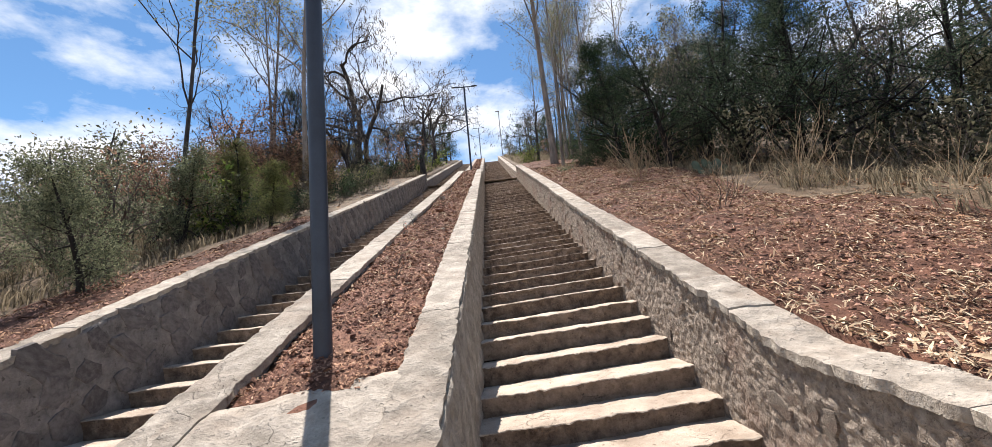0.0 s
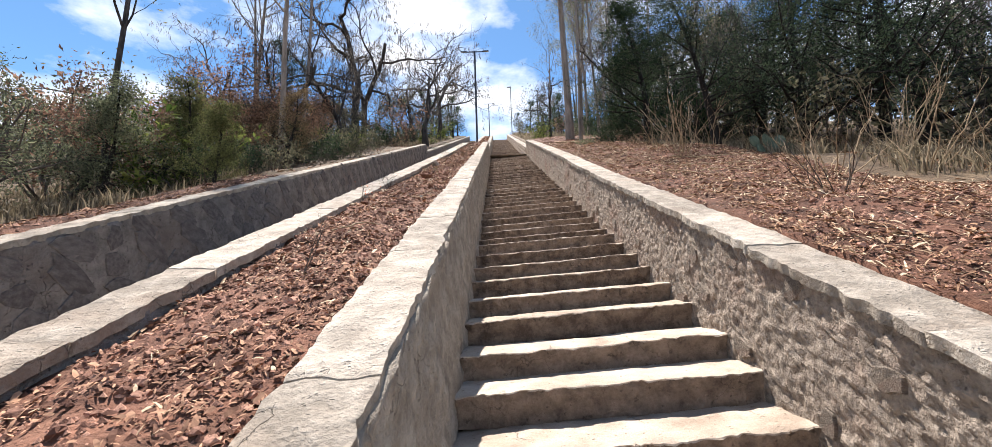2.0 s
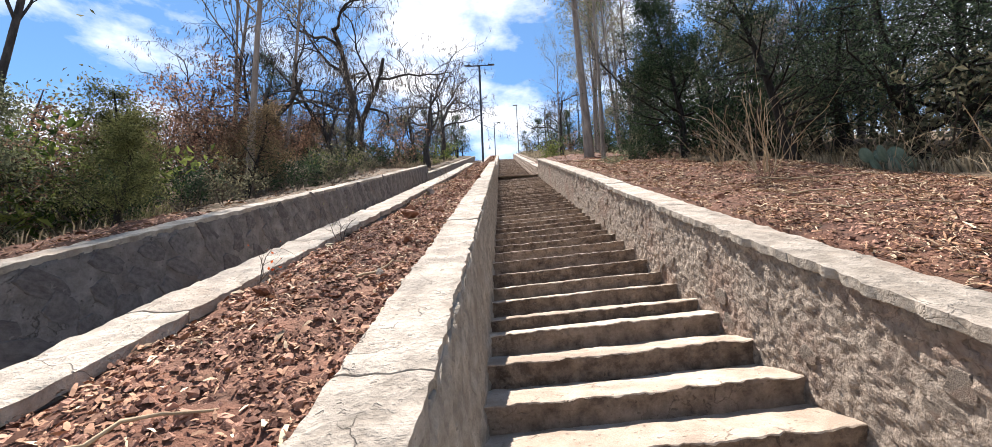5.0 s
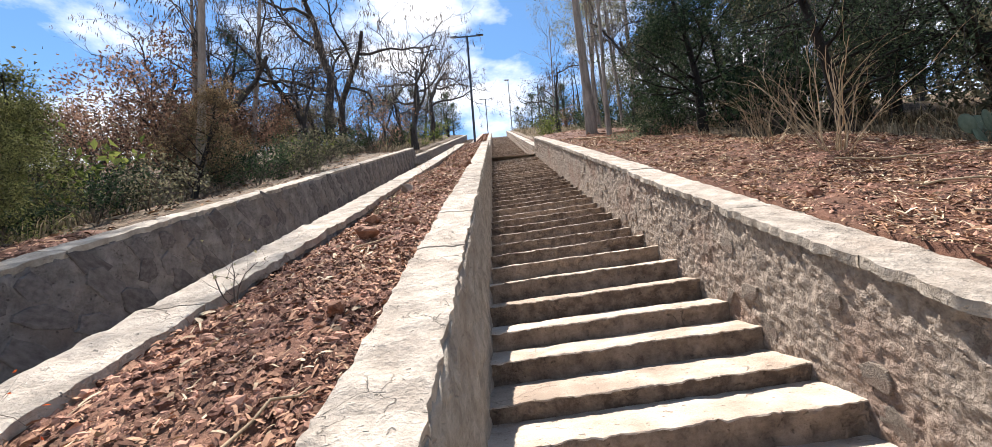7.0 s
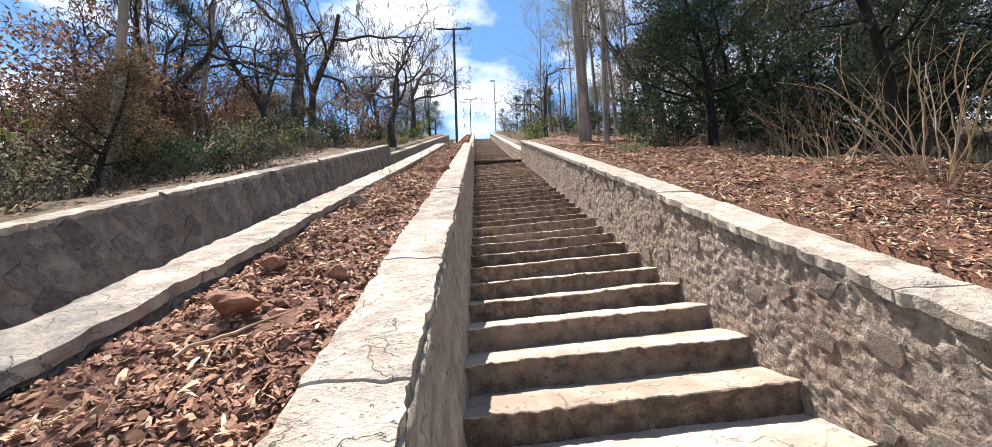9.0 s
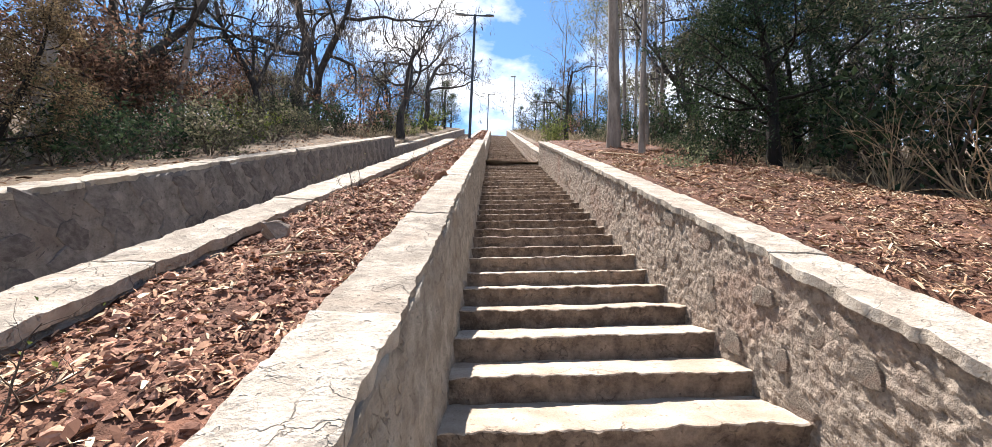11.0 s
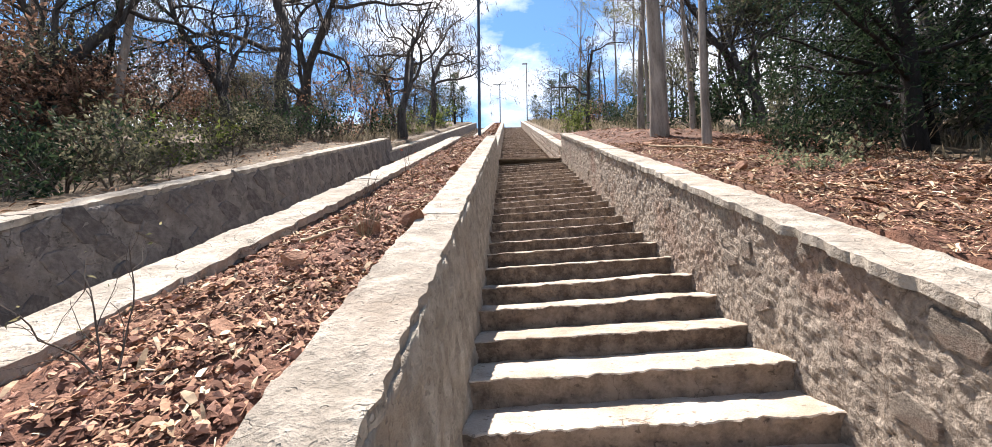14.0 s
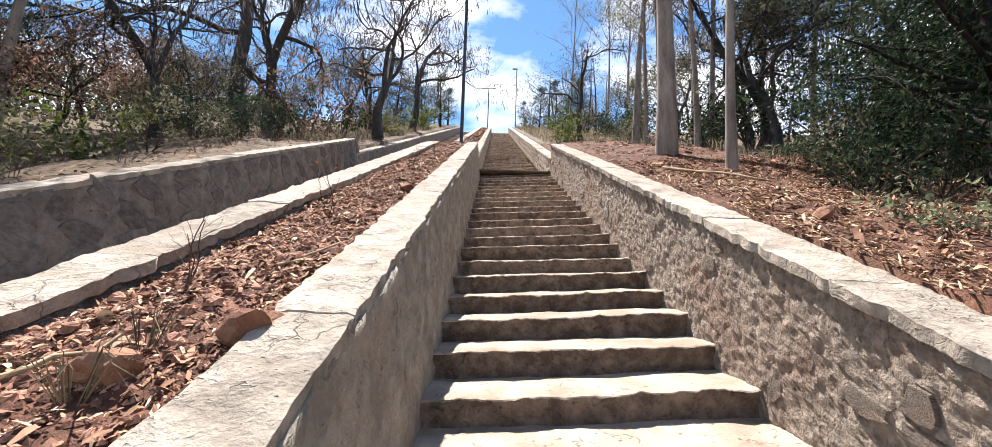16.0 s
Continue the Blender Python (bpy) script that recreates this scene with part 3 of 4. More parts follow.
# ---- street lamps ----
def tube(points, radii, sides, twist=0.0):
    """Verts and quads of a tapering tube along points."""
    p = np.asarray(points, dtype=float)
    n = len(p)
    d = np.gradient(p, axis=0)
    d /= np.linalg.norm(d, axis=1, keepdims=True) + 1e-9
    ref = np.array([0.31, 0.2, 0.93]) if abs(d[0] @ np.array([0.31, 0.2, 0.93])) < 0.9 else np.array([0.9, 0.3, 0.1])
    u = np.cross(d, ref)
    u /= np.linalg.norm(u, axis=1, keepdims=True) + 1e-9
    v = np.cross(d, u)
    a = np.arange(sides) * 2 * np.pi / sides + twist
    P = p[:, None] + np.asarray(radii)[:, None, None] * (np.cos(a)[None, :, None] * u[:, None] + np.sin(a)[None, :, None] * v[:, None])
    return P.reshape(-1, 3), lattice(P, close=True)


def tubes(items):
    """One set of verts and quads from many (points, radii, sides)."""
    V, F, k = [], [], 0
    for pts, rad, s in items:
        v, f = tube(pts, rad, s)
        V.append(v)
        F.append(f + k)
        k += len(v)
    return np.concatenate(V), np.concatenate(F)


def box(x0, y0, z0, x1, y1, z1, mat, name, parent, bevel=0.01, label=""):
    bm = bmesh.new()
    bmesh.ops.create_cube(bm, size=1.0)
    for v in bm.verts:
        v.co = Vector(((x0 + x1) / 2 + v.co.x * (x1 - x0), (y0 + y1) / 2 + v.co.y * (y1 - y0), (z0 + z1) / 2 + v.co.z * (z1 - z0)))
    bmesh.ops.bevel(bm, geom=list(bm.edges), offset=bevel, segments=2, affect="EDGES")
    me = bpy.data.meshes.new(name)
    bm.to_mesh(me)
    bm.free()
    me.materials.append(mat)
    ob = new(name, me)
    ob.parent = parent
    if label:
        ob["label"] = label
    return ob


def street_lamp(x, y, z, height=6.5, r=0.052, arms=2):
    lamp = tagged(empty("street_lamp", (x, y, z)), "dark painted steel street lamp standing in the planter", "street lamp", "street lamps")
    V, F = tube([(0, 0, -0.35), (0, 0, 0.05), (0, 0, height * 0.5), (0, 0, height)], [r * 1.06, r * 1.06, r, r * 0.92], 20)
    mesh("pole", V, F, M_POST, lamp, smooth=True)
    bar = box(-0.75, -0.03, height - 0.06, 0.75, 0.03, height, M_POST, "arm", lamp)
    for s in (-1, 1):
        head = box(s * 0.72 - 0.2, -0.07, height - 0.03, s * 0.72 + 0.2, 0.07, height + 0.03, M_POST, "lamp_head", lamp, 0.02)
        box(s * 0.72 - 0.18, -0.055, height - 0.045, s * 0.72 + 0.18, 0.055, height - 0.032, M_LAMP, "lens", head, 0.004)
    return lamp


first = street_lamp(-1.29, 3.1, float(planter_bed(-1.29, 3.1)), r=0.062)
copy_thing(first, pose(-1.13, 28.3, float(upper_bed(-1.13, 28.3))))
copy_thing(first, pose(-0.85, 65.0, float(upper_bed(-0.85, 64.9)) - 0.3))
tall = tagged(empty("street_lamp", (2.42, 60.0, float(bank(2.42, 60.0)))), "tall grey street lamp with a single head", "street lamp", "street lamps")
V, F = tube([(0, 0, -0.3), (0, 0, 3.5), (0, 0, 7.0)], [0.07, 0.06, 0.05], 12)
mesh("pole", V, F, M_LAMP, tall, smooth=True)
box(-0.5, -0.09, 6.96, 0.12, 0.09, 7.08, M_LAMP, "lamp_head", tall, 0.03)



# ---- trees ----
class Plant:
    """Grows a skeleton of tapering branches and remembers where leaves may sit."""

    def __init__(self, seed):
        self.r = np.random.default_rng(seed)
        self.items, self.tips = [], []

    def branch(self, p, d, length, rad, level, spec):
        r = self.r
        n = max(4, int(spec["steps"] * (1.0 if level == 0 else 0.75 ** level)) + 1)
        bend, lift = spec["bend"] * (1 if level else spec.get("trunk_bend", 0.4)), spec["lift"]
        pts, dirs = [np.array(p, dtype=float)], []
        d = np.array(d, dtype=float)
        for i in range(n):
            d = d + r.normal(0, bend, 3) + np.array([0, 0, lift * (level > 0)])
            d /= np.linalg.norm(d)
            pts.append(pts[-1] + d * length / n)
            dirs.append(d.copy())
        end = spec["taper"] if level < spec["levels"] else 0.3
        rads = np.linspace(rad, rad * end, n + 1)
        if level == 0:
            rads[0] *= 1.3
            rads[1] *= 1.08
        self.items.append((pts, rads, (9, 6, 4, 3, 3, 3)[min(level, 5)]))
        if level >= spec["levels"] - spec.get("leaf_levels", 0):
            for q, dd in zip(pts[1:], dirs):
                self.tips.append((q, dd, level))
        if level < spec["levels"]:
            kids = spec["kids"][level]
            start = spec["clear"] if level == 0 else 0.25
            for k in range(kids):
                f = start + (1 - start) * (k + r.uniform(0.2, 0.9)) / kids
                f = min(f, 0.99)
                i = min(int(f * n), n - 1)
                q = pts[i] + (pts[i + 1] - pts[i]) * (f * n - i)
                side = np.cross(dirs[i], r.normal(0, 1, 3))
                side /= np.linalg.norm(side) + 1e-9
                ang = radians(r.uniform(*spec["angle"]))
                dd = dirs[i] * math.cos(ang) + side * math.sin(ang)
                shape = spec.get("shape")
                ln = length * r.uniform(*spec["ratio"]) * (1.0 if level or shape is None else shape(f))
                self.branch(q, dd, ln, rads[i] * spec["thin"] * r.uniform(0.75, 1.05), level + 1, spec)


def leaves(r, tips, per, size, spread, wide=0.5, droop=0.0, flat=0.0):
    """Bent four-sided leaves scattered round the twigs; verts and quads."""
    T = np.array([t[0] for t in tips])
    D = np.array([t[1] for t in tips])
    idx = np.repeat(np.arange(len(T)), per)
    n = len(idx)
    c = T[idx] + r.normal(0, spread, (n, 3))
    a = D[idx] * 0.7 + r.normal(0, 0.8, (n, 3))
    a[:, 2] -= droop
    a[:, 2] *= 1 - flat
    a /= np.linalg.norm(a, axis=1, keepdims=True) + 1e-9
    b = np.cross(a, r.normal(0, 1, (n, 3)))
    b /= np.linalg.norm(b, axis=1, keepdims=True) + 1e-9
    s = size * r.uniform(0.55, 1.35, (n, 1))
    nrm = np.cross(a, b) * s * 0.14
    V = np.stack([c, c + a * s * 0.5 + b * s * wide * 0.5 + nrm, c + a * s, c + a * s * 0.5 - b * s * wide * 0.5 + nrm], 1).reshape(-1, 3)
    return V, np.arange(n * 4).reshape(-1, 4)


def plant_thing(name, plant, bark, parts, label, category, group):
    t = tagged(empty(name), label, category, group)
    V, F = tubes(plant.items)
    mesh("trunk", V, F, bark, t, smooth=True)
    for nm, V, F, mat, lb in parts:
        tagged(mesh(nm, V, F, mat, t, label=lb), kind="stuff")
    return t


def cedar(seed, height, leafy=M_CEDAR, per=10, label="dense dark green cedar with drooping sprays", dense=30, clear=0.1, size=0.115):
    p = Plant(seed)
    spec = dict(steps=6, bend=0.15, lift=0.02, taper=0.15, levels=2, kids=(dense, 8), clear=clear, angle=(55, 95), ratio=(0.3, 0.48), thin=0.42, trunk_bend=0.3, leaf_levels=1, shape=lambda f: 1.12 - 0.85 * f)
    p.branch((0, 0, -0.2), (p.r.uniform(-.1, .1), p.r.uniform(-.1, .1), 1), height, height * 0.018 + 0.02, 0, spec)
    tips = [t for t in p.tips if t[2] > 0]
    V, F = leaves(p.r, tips, per, size, 0.12, 0.32, 0.25)
    return plant_thing("cedar_tree", p, M_SHADEBARK, [("crown", V, F, leafy, "")], label, "tree", "cedars")


def oak(seed, height, leafy=None, per=1, moss=True, label="gnarled dark oak, nearly bare, hung with grey moss", bark=None):
    p = Plant(seed)
    kids = (6, 5, 5, 3) if moss else (5, 5, 4, 3)
    spec = dict(steps=8, bend=0.29, lift=0.03, taper=0.4, levels=4, kids=kids, clear=0.3, angle=(28, 68), ratio=(0.42, 0.68), thin=0.66, trunk_bend=0.6, leaf_levels=0)
    p.branch((0, 0, -0.2), (p.r.uniform(-.15, .15), p.r.uniform(-.15, .15), 1), height * 0.62, height * 0.02, 0, spec)
    parts = []
    if moss:
        sel = [p.tips[i] for i in p.r.choice(len(p.tips), min(420, len(p.tips)), replace=False)]
        V, F = leaves(p.r, sel, 5, 0.24, 0.06, 0.11, 3.2)
        parts.append(("moss", V, F, M_MOSS, "hanging grey moss"))
    if leafy:
        V, F = leaves(p.r, p.tips, per, 0.12, 0.19, 0.45)
        parts.append(("crown", V, F, leafy, ""))
    return plant_thing("oak_tree", p, bark or M_BARK, parts, label, "tree", "oaks")


def gum(seed, height, leafy=M_SAGE, per=2, rad=0.014, label="tall slender pale-barked tree with thin foliage", clear=0.45, bark=None):
    p = Plant(seed)
    spec = dict(steps=8, bend=0.13, lift=0.06, taper=0.35, levels=3, kids=(9, 6, 4), clear=clear, angle=(20, 50), ratio=(0.24, 0.42), thin=0.5, trunk_bend=0.1, leaf_levels=0)
    p.branch((0, 0, -0.2), (p.r.uniform(0.0, .05), p.r.uniform(-.03, .03), 1), height, height * rad, 0, spec)
    V, F = leaves(p.r, p.tips, per, 0.12, 0.2, 0.3, 0.6)
    return plant_thing("slender_tree", p, bark or M_PALE, [("crown", V, F, leafy, "")], label, "tree", "slender trees")


def shrub(seed, height, leafy, per=2, size=0.12, label="leafy shrub", stems=4, wide=0.5):
    p = Plant(seed)
    spec = dict(steps=4, bend=0.22, lift=0.05, taper=0.4, levels=2, kids=(5, 4), clear=0.15, angle=(25, 70), ratio=(0.35, 0.6), thin=0.6, trunk_bend=0.8, leaf_levels=1)
    for k in range(stems):
        a = p.r.uniform(0, 6.28)
        p.branch((0.08 * math.cos(a), 0.08 * math.sin(a), -0.1), (0.6 * math.cos(a), 0.6 * math.sin(a), 1), height * p.r.uniform(0.6, 1.0), 0.012 * height, 0, spec)
    V, F = leaves(p.r, p.tips, per, size, 0.1, wide)
    return plant_thing("shrub", p, M_TWIG, [("crown", V, F, leafy, "")], label, "shrub", "shrubs")


def dry_bush(seed, height, stems=12, mat=None, label="bare dry bush with pale canes", fork=(2,)):
    p = Plant(seed)
    spec = dict(steps=9, bend=0.12, lift=-0.05, taper=0.3, levels=1, kids=fork, clear=0.3, angle=(15, 45), ratio=(0.4, 0.65), thin=0.65, trunk_bend=1.0)
    starts = []
    for k in range(stems):
        a = p.r.uniform(0, 6.28)
        s = p.r.uniform(0.1, 0.9)
        starts.append(len(p.items))
        p.branch((0.12 * math.cos(a), 0.12 * math.sin(a), -0.08), (s * math.cos(a), s * math.sin(a), 1), height * p.r.uniform(0.5, 1.0), 0.006 + 0.003 * height, 0, spec)
    starts.append(len(p.items))
    t = tagged(empty("dry_bush"), label, "bush", "dry bushes")
    for k in range(stems):
        V, F = tubes([(a, b, 4) for a, b, c in p.items[starts[k]:starts[k + 1]]])
        mesh("cane", V, F, mat or M_CANE, t, smooth=True)
    return t


def stand(ob, x, y, turn=0.0, scale=1.0, sink=0.0):
    ob.matrix_basis = pose(x, y, float(bank(x, y)) - sink, 0, 0, turn) @ Matrix.Scale(scale, 4)
    return ob


def again(ob, x, y, turn=0.0, scale=1.0):
    c = copy_thing(ob, Matrix())
    return stand(c, x, y, turn, scale)


tr = np.random.default_rng(21)
cedars = [cedar(101, 7.5, leafy=M_HAZECEDAR, per=14, size=0.085), cedar(102, 6.5, per=22, size=0.08, clear=0.12, dense=40, label="dark cedar with foliage low on its trunk"), cedar(103, 3.2, leafy=M_JUNIPER, per=18, size=0.07, dense=18, label="young green cedar with open branches"), cedar(104, 3.6, leafy=M_LIME, per=20, size=0.075, dense=20, label="young yellow-green cedar by the wall"), cedar(105, 5.0, leafy=M_FERNY, per=13, size=0.085, dense=24, label="withered cedar with feathery brown sprays"), cedar(106, 7.2, leafy=M_HAZECEDAR, per=14, size=0.09, dense=26, label="dark cedar deeper in the wood")]
oaks = [oak(201, 9.0), oak(202, 8.0), oak(203, 5.5, leafy=M_RUST, per=4, moss=False, label="oak with rusty withered leaves"), oak(204, 5.5, leafy=M_OAKLEAF, per=4, moss=False, label="small oak with dusty green leaves")]
gums = [gum(301, 14.0, per=4, rad=0.0125, clear=0.5), gum(302, 10.0, per=1, rad=0.0075, clear=0.55, label="thin tall tree with few leaves"), gum(303, 9.0, leafy=M_SAGE, per=5, rad=0.009), gum(304, 11.0, per=1, rad=0.007, clear=0.33, bark=M_BARK, label="tall dark-barked tree with bare forked top")]
shrubs = [shrub(401, 1.6, M_OAKLEAF, label="dusty grey-green shrub on the bank"), shrub(402, 1.2, M_GREEN, label="bright green shrub with small leaves"), shrub(403, 2.2, M_RUST, label="brown withered shrub among the trees"), shrub(405, 1.9, M_CEDAR, label="dark green shrub in the shade of the cedars")]
juniper = shrub(407, 2.7, M_JUNIPER, per=6, size=0.075, label="dusty grey-green juniper beyond the far wall", stems=7, wide=0.3)
dry = [dry_bush(501, 1.5), dry_bush(502, 2.0, stems=15), dry_bush(503, 1.0, stems=10, mat=M_TWIG, label="low bare grey brush on the bank")]

# by the stairs, one by one
stand(cedars[0], 7.8, 12.4, 40, 0.88)
again(cedars[0], 5.9, 13.0, 160, 0.68)
stand(cedars[1], 5.7, 17.4, 0, 0.9)
stand(cedars[2], -5.4, 5.5, 20, 0.6)
stand(juniper, -7.4, 7.6, 20, 0.9)
again(cedars[2], -7.5, 10.0, 130, 0.8)
stand(cedars[3], -5.4, 10.1, 0, 0.48)
stand(gums[3], -7.8, 10.3, 0, 0.85)
stand(oaks[0], -7.9, 26.2, 0, 1.45)
again(oaks[1], -8.3, 28.4, 300, 1.45)
stand(oaks[1], -4.75, 30.2, 70, 1.35)
stand(oaks[2], -10.5, 18.0, 10, 0.85)
stand(oaks[3], 8.5, 19.0, 0, 1.2)
stand(gums[0], 3.45, 20.9, 0, 1.0)
stand(gums[1], 3.5, 18.8, 0, 0.95)
stand(gums[2], -6.9, 15.4, 0, 1.25)
stand(shrubs[0], 4.7, 18.2, 0, 0.55)
stand(shrub(404, 0.75, M_JUNIPER, per=1, size=0.09, label="broad-leaved grey-green bush beside the wall", stems=4), 3.0, 15.6, 0, 0.6)
stand(shrub(408, 1.3, M_CEDAR, per=2, size=0.09, label="broad-leaved bush in the shade of the cedar", stems=5), 4.7, 17.3, 0, 0.75)
stand(shrubs[1], -6.2, 19.0, 0, 0.8)
stand(shrubs[2], -9.0, 10.5, 0, 1.0)
stand(dry[0], 6.0, 8.0)
again(dry[0], 6.5, 7.5, 60, 0.9)
again(dry[0], 4.6, 7.9, 100, 0.95)
again(dry[2], 3.45, 6.4, 30, 0.85)
stand(dry[1], 4.1, 11.1, 0, 0.85)
stand(dry[2], 7.5, 6.8)
again(dry[0], 3.95, 12.1, 80, 0.75)
again(dry[1], 7.2, 9.6, 140, 0.9)
again(dry[1], 5.3, 14.6, 200, 0.7)
again(gums[1], -10.8, 20.5, 100, 1.1)
again(gums[1], -12.5, 6.5, 200, 0.85)
again(gums[2], -10.5, 20.0, 60, 1.2)
again(gums[1], -8.4, 20.0, 10, 1.2)
again(oaks[1], -7.7, 22.3, 180, 0.95)
again(oaks[0], -5.2, 39.0, 140, 1.25)
again(oaks[1], -6.6, 35.0, 240, 0.9)
again(oaks[0], 4.2, 32.6, 20, 0.75)
again(gums[0], 5.8, 29.5, 90, 0.8)
again(gums[1], 5.6, 24.0, 160, 1.1)
again(gums[2], 5.6, 26.5, 220, 1.1)
again(oaks[3], 6.8, 22.6, 20, 1.1)
again(oaks[1], -9.2, 19.4, 0, 1.0)
again(cedars[5], -10.5, 21.5, 90, 0.8)
stand(shrubs[3], 4.0, 17.3, 77, 0.5)
again(shrubs[1], 3.7, 31.0, 50, 1.1)
again(shrubs[1], -4.9, 33.5, 10, 1.0)
stand(cedars[4], -6.2, 14.2, 0, 0.52)
again(cedars[4], -8.6, 13.6, 120, 0.5)
again(oaks[2], -9.9, 17.6, 70, 1.05)
again(shrubs[1], -7.0, 11.4, 40, 1.5)
again(cedars[3], -7.3, 12.1, 200, 0.75)
for x, y, k, s in ((4.5, 54, 0, 0.62), (6.3, 55, 1, 0.75), (3.4, 58.5, 0, 0.42), (8.0, 51, 0, 0.7), (7.2, 46, 1, 0.6), (-6.2, 49, 0, 0.72), (-5.3, 53.5, 1, 0.75), (-8.0, 46, 0, 0.8), (-5.2, 59, 0, 0.6)):
    again(cedars[5], x, y, x * 77 + k, s)
again(shrubs[1], -4.75, 43.5, 70, 1.5)
again(shrubs[0], 3.6, 50.0, 0, 1.0)
again(shrubs[0], 5.0, 44.0, 90, 1.1)
again(shrubs[2], 6.0, 39.0, 20, 0.8)


# woods on both banks
def scatter(kinds, count, x0, x1, y0, y1, s0, s1, apart=1.2):
    placed = []
    tries = 0
    while len(placed) < count and tries < count * 30:
        tries += 1
        x, y = tr.uniform(x0, x1), tr.uniform(y0, y1)
        if any((x - a) ** 2 + (y - b) ** 2 < apart ** 2 for a, b in placed):
            continue
        placed.append((x, y))
        again(kinds[int(tr.integers(0, len(kinds)))], x, y, tr.uniform(0, 360), tr.uniform(s0, s1))


stand(cedars[5], 10.5, 14.0, 0, 0.9)
again(cedars[0], 9.3, 11.0, 70, 0.85)
again(cedars[5], 11.6, 10.0, 10, 0.85)
scatter([cedars[0], cedars[0], cedars[5]], 4, 6.8, 11, 13.0, 19, 0.6, 0.8, 2.2)
scatter([cedars[5], oaks[0], oaks[3], oaks[1]], 6, 9, 17, 9, 24, 0.65, 0.9, 2.8)
scatter([oaks[3], oaks[0], gums[1]], 6, 10, 18, 4, 10, 0.7, 1.0, 2.6)
scatter([shrubs[0]], 12, 8, 17, 4, 13, 0.9, 1.5, 1.3)
scatter([oaks[3], gums[2], oaks[0]], 7, 7, 20, 20, 48, 0.9, 1.4, 2.4)
scatter([oaks[0], oaks[1]], 5, 6.5, 13, 14, 34, 0.8, 1.1, 2.5)
scatter([gums[2], gums[1]], 7, 5, 10, 22, 44, 0.9, 1.2, 2.0)
scatter([juniper, juniper, oaks[2]], 11, -13.5, -8.2, 5.0, 14, 0.5, 0.85, 1.6)
scatter([oaks[3], oaks[3], oaks[2]], 4, -12, -7.6, 17, 26, 0.5, 0.65, 2.0)
scatter([shrubs[0], shrubs[3], dry[2]], 34, -7.6, -5.0, 10.8, 24, 0.4, 0.75, 0.6)
scatter([dry[2]], 9, -5.4, -4.75, 11, 22, 0.3, 0.5, 0.8)
scatter([oaks[2], oaks[3], oaks[2], oaks[1]], 9, -20, -8.5, 10, 26, 0.5, 0.75, 2.0)
scatter([oaks[0], oaks[1], oaks[3], oaks[3]], 7, -20, -6.8, 22, 50, 0.75, 1.15, 2.4)
scatter(shrubs, 12, -9, -5.6, 22, 46, 0.6, 1.2, 1.0)
again(shrubs[3], 5.9, 16.0, 0, 0.8)
again(shrubs[3], 5.6, 18.6, 90, 0.8)
again(shrubs[3], 6.3, 14.6, 200, 1.2)
again(shrubs[3], 6.6, 16.6, 30, 1.3)
scatter([shrubs[0], shrubs[3], shrubs[3]], 18, 5.4, 9.5, 14, 46, 0.7, 1.3, 1.0)
scatter(dry, 12, 5.6, 9, 5, 22, 0.6, 1.0, 0.8)
scatter([dry[2]], 10, -8, -5.2, 8, 30, 0.6, 1.1, 0.8)


# ---- far woods ----
def far_woods(name, spots, seed, mat, label, low=4.0, high=8.0):
    """Distant trees of the wood's depth, too many to tell apart: stems and loose clumps of leaves."""
    r = np.random.default_rng(seed)
    items, tips = [], []
    for x, y in spots:
        z, h = float(bank(x, y)), r.uniform(low, high)
        top = np.array([x + r.normal(0, 0.5), y + r.normal(0, 0.5), z + h])
        items.append(([(x, y, z - 0.2), ((x + top[0]) / 2, (y + top[1]) / 2 + r.normal(0, 0.3), z + h / 2), top], [0.11, 0.08, 0.02], 5))
        for k in range(5):
            q = np.array([x, y, z]) + (top - [x, y, z]) * r.uniform(0.35, 0.9)
            e = q + r.normal(0, 1, 3) * [1.1, 1.1, 0.5]
            items.append(([q, (q + e) / 2 + [0, 0, 0.2], e], [0.04, 0.03, 0.01], 3))
            tips += [(e + r.normal(0, 0.45, 3), (e - q) / (np.linalg.norm(e - q) + 1e-6), 0) for _ in range(4)]
        tips += [(top + r.normal(0, 0.4, 3) - [0, 0, 0.3], np.array([0, 0, 1.0]), 0) for _ in range(7)]
        tips += [(np.array([x, y, z]) + r.normal(0, 1, 3) * [1.1, 1.1, 0.0] + [0, 0, r.uniform(0.1, 2.2)], np.array([0, 0, 1.0]), 0) for _ in range(22)]
    t = tagged(empty(name), label, "trees", kind="stuff")
    V, F = tubes(items)
    mesh("stems", V, F, M_BARK, t)
    V, F = leaves(r, tips, 9, 0.19, 0.42, 0.5)
    mesh("foliage", V, F, mat, t)


wr = np.random.default_rng(5)
far_woods("far_woods", [(wr.uniform(-34, -17), wr.uniform(2, 56)) for _ in range(90)], 61, M_OAKLEAF, "dusty green wood behind the far wall", 2.4, 4.4)
far_woods("far_woods", [(wr.uniform(15, 34), wr.uniform(2, 56)) for _ in range(90)], 62, M_OAKLEAF, "dusty wood behind the cedars")
far_woods("far_woods", [(wr.uniform(5.5, 16) * s, wr.uniform(52, 72)) for s in (-1, 1) for _ in range(14)], 63, M_OAKLEAF, "trees along the top of the hill")


# ---- litter: chips, clods, grass ----
lr = np.random.default_rng(77)


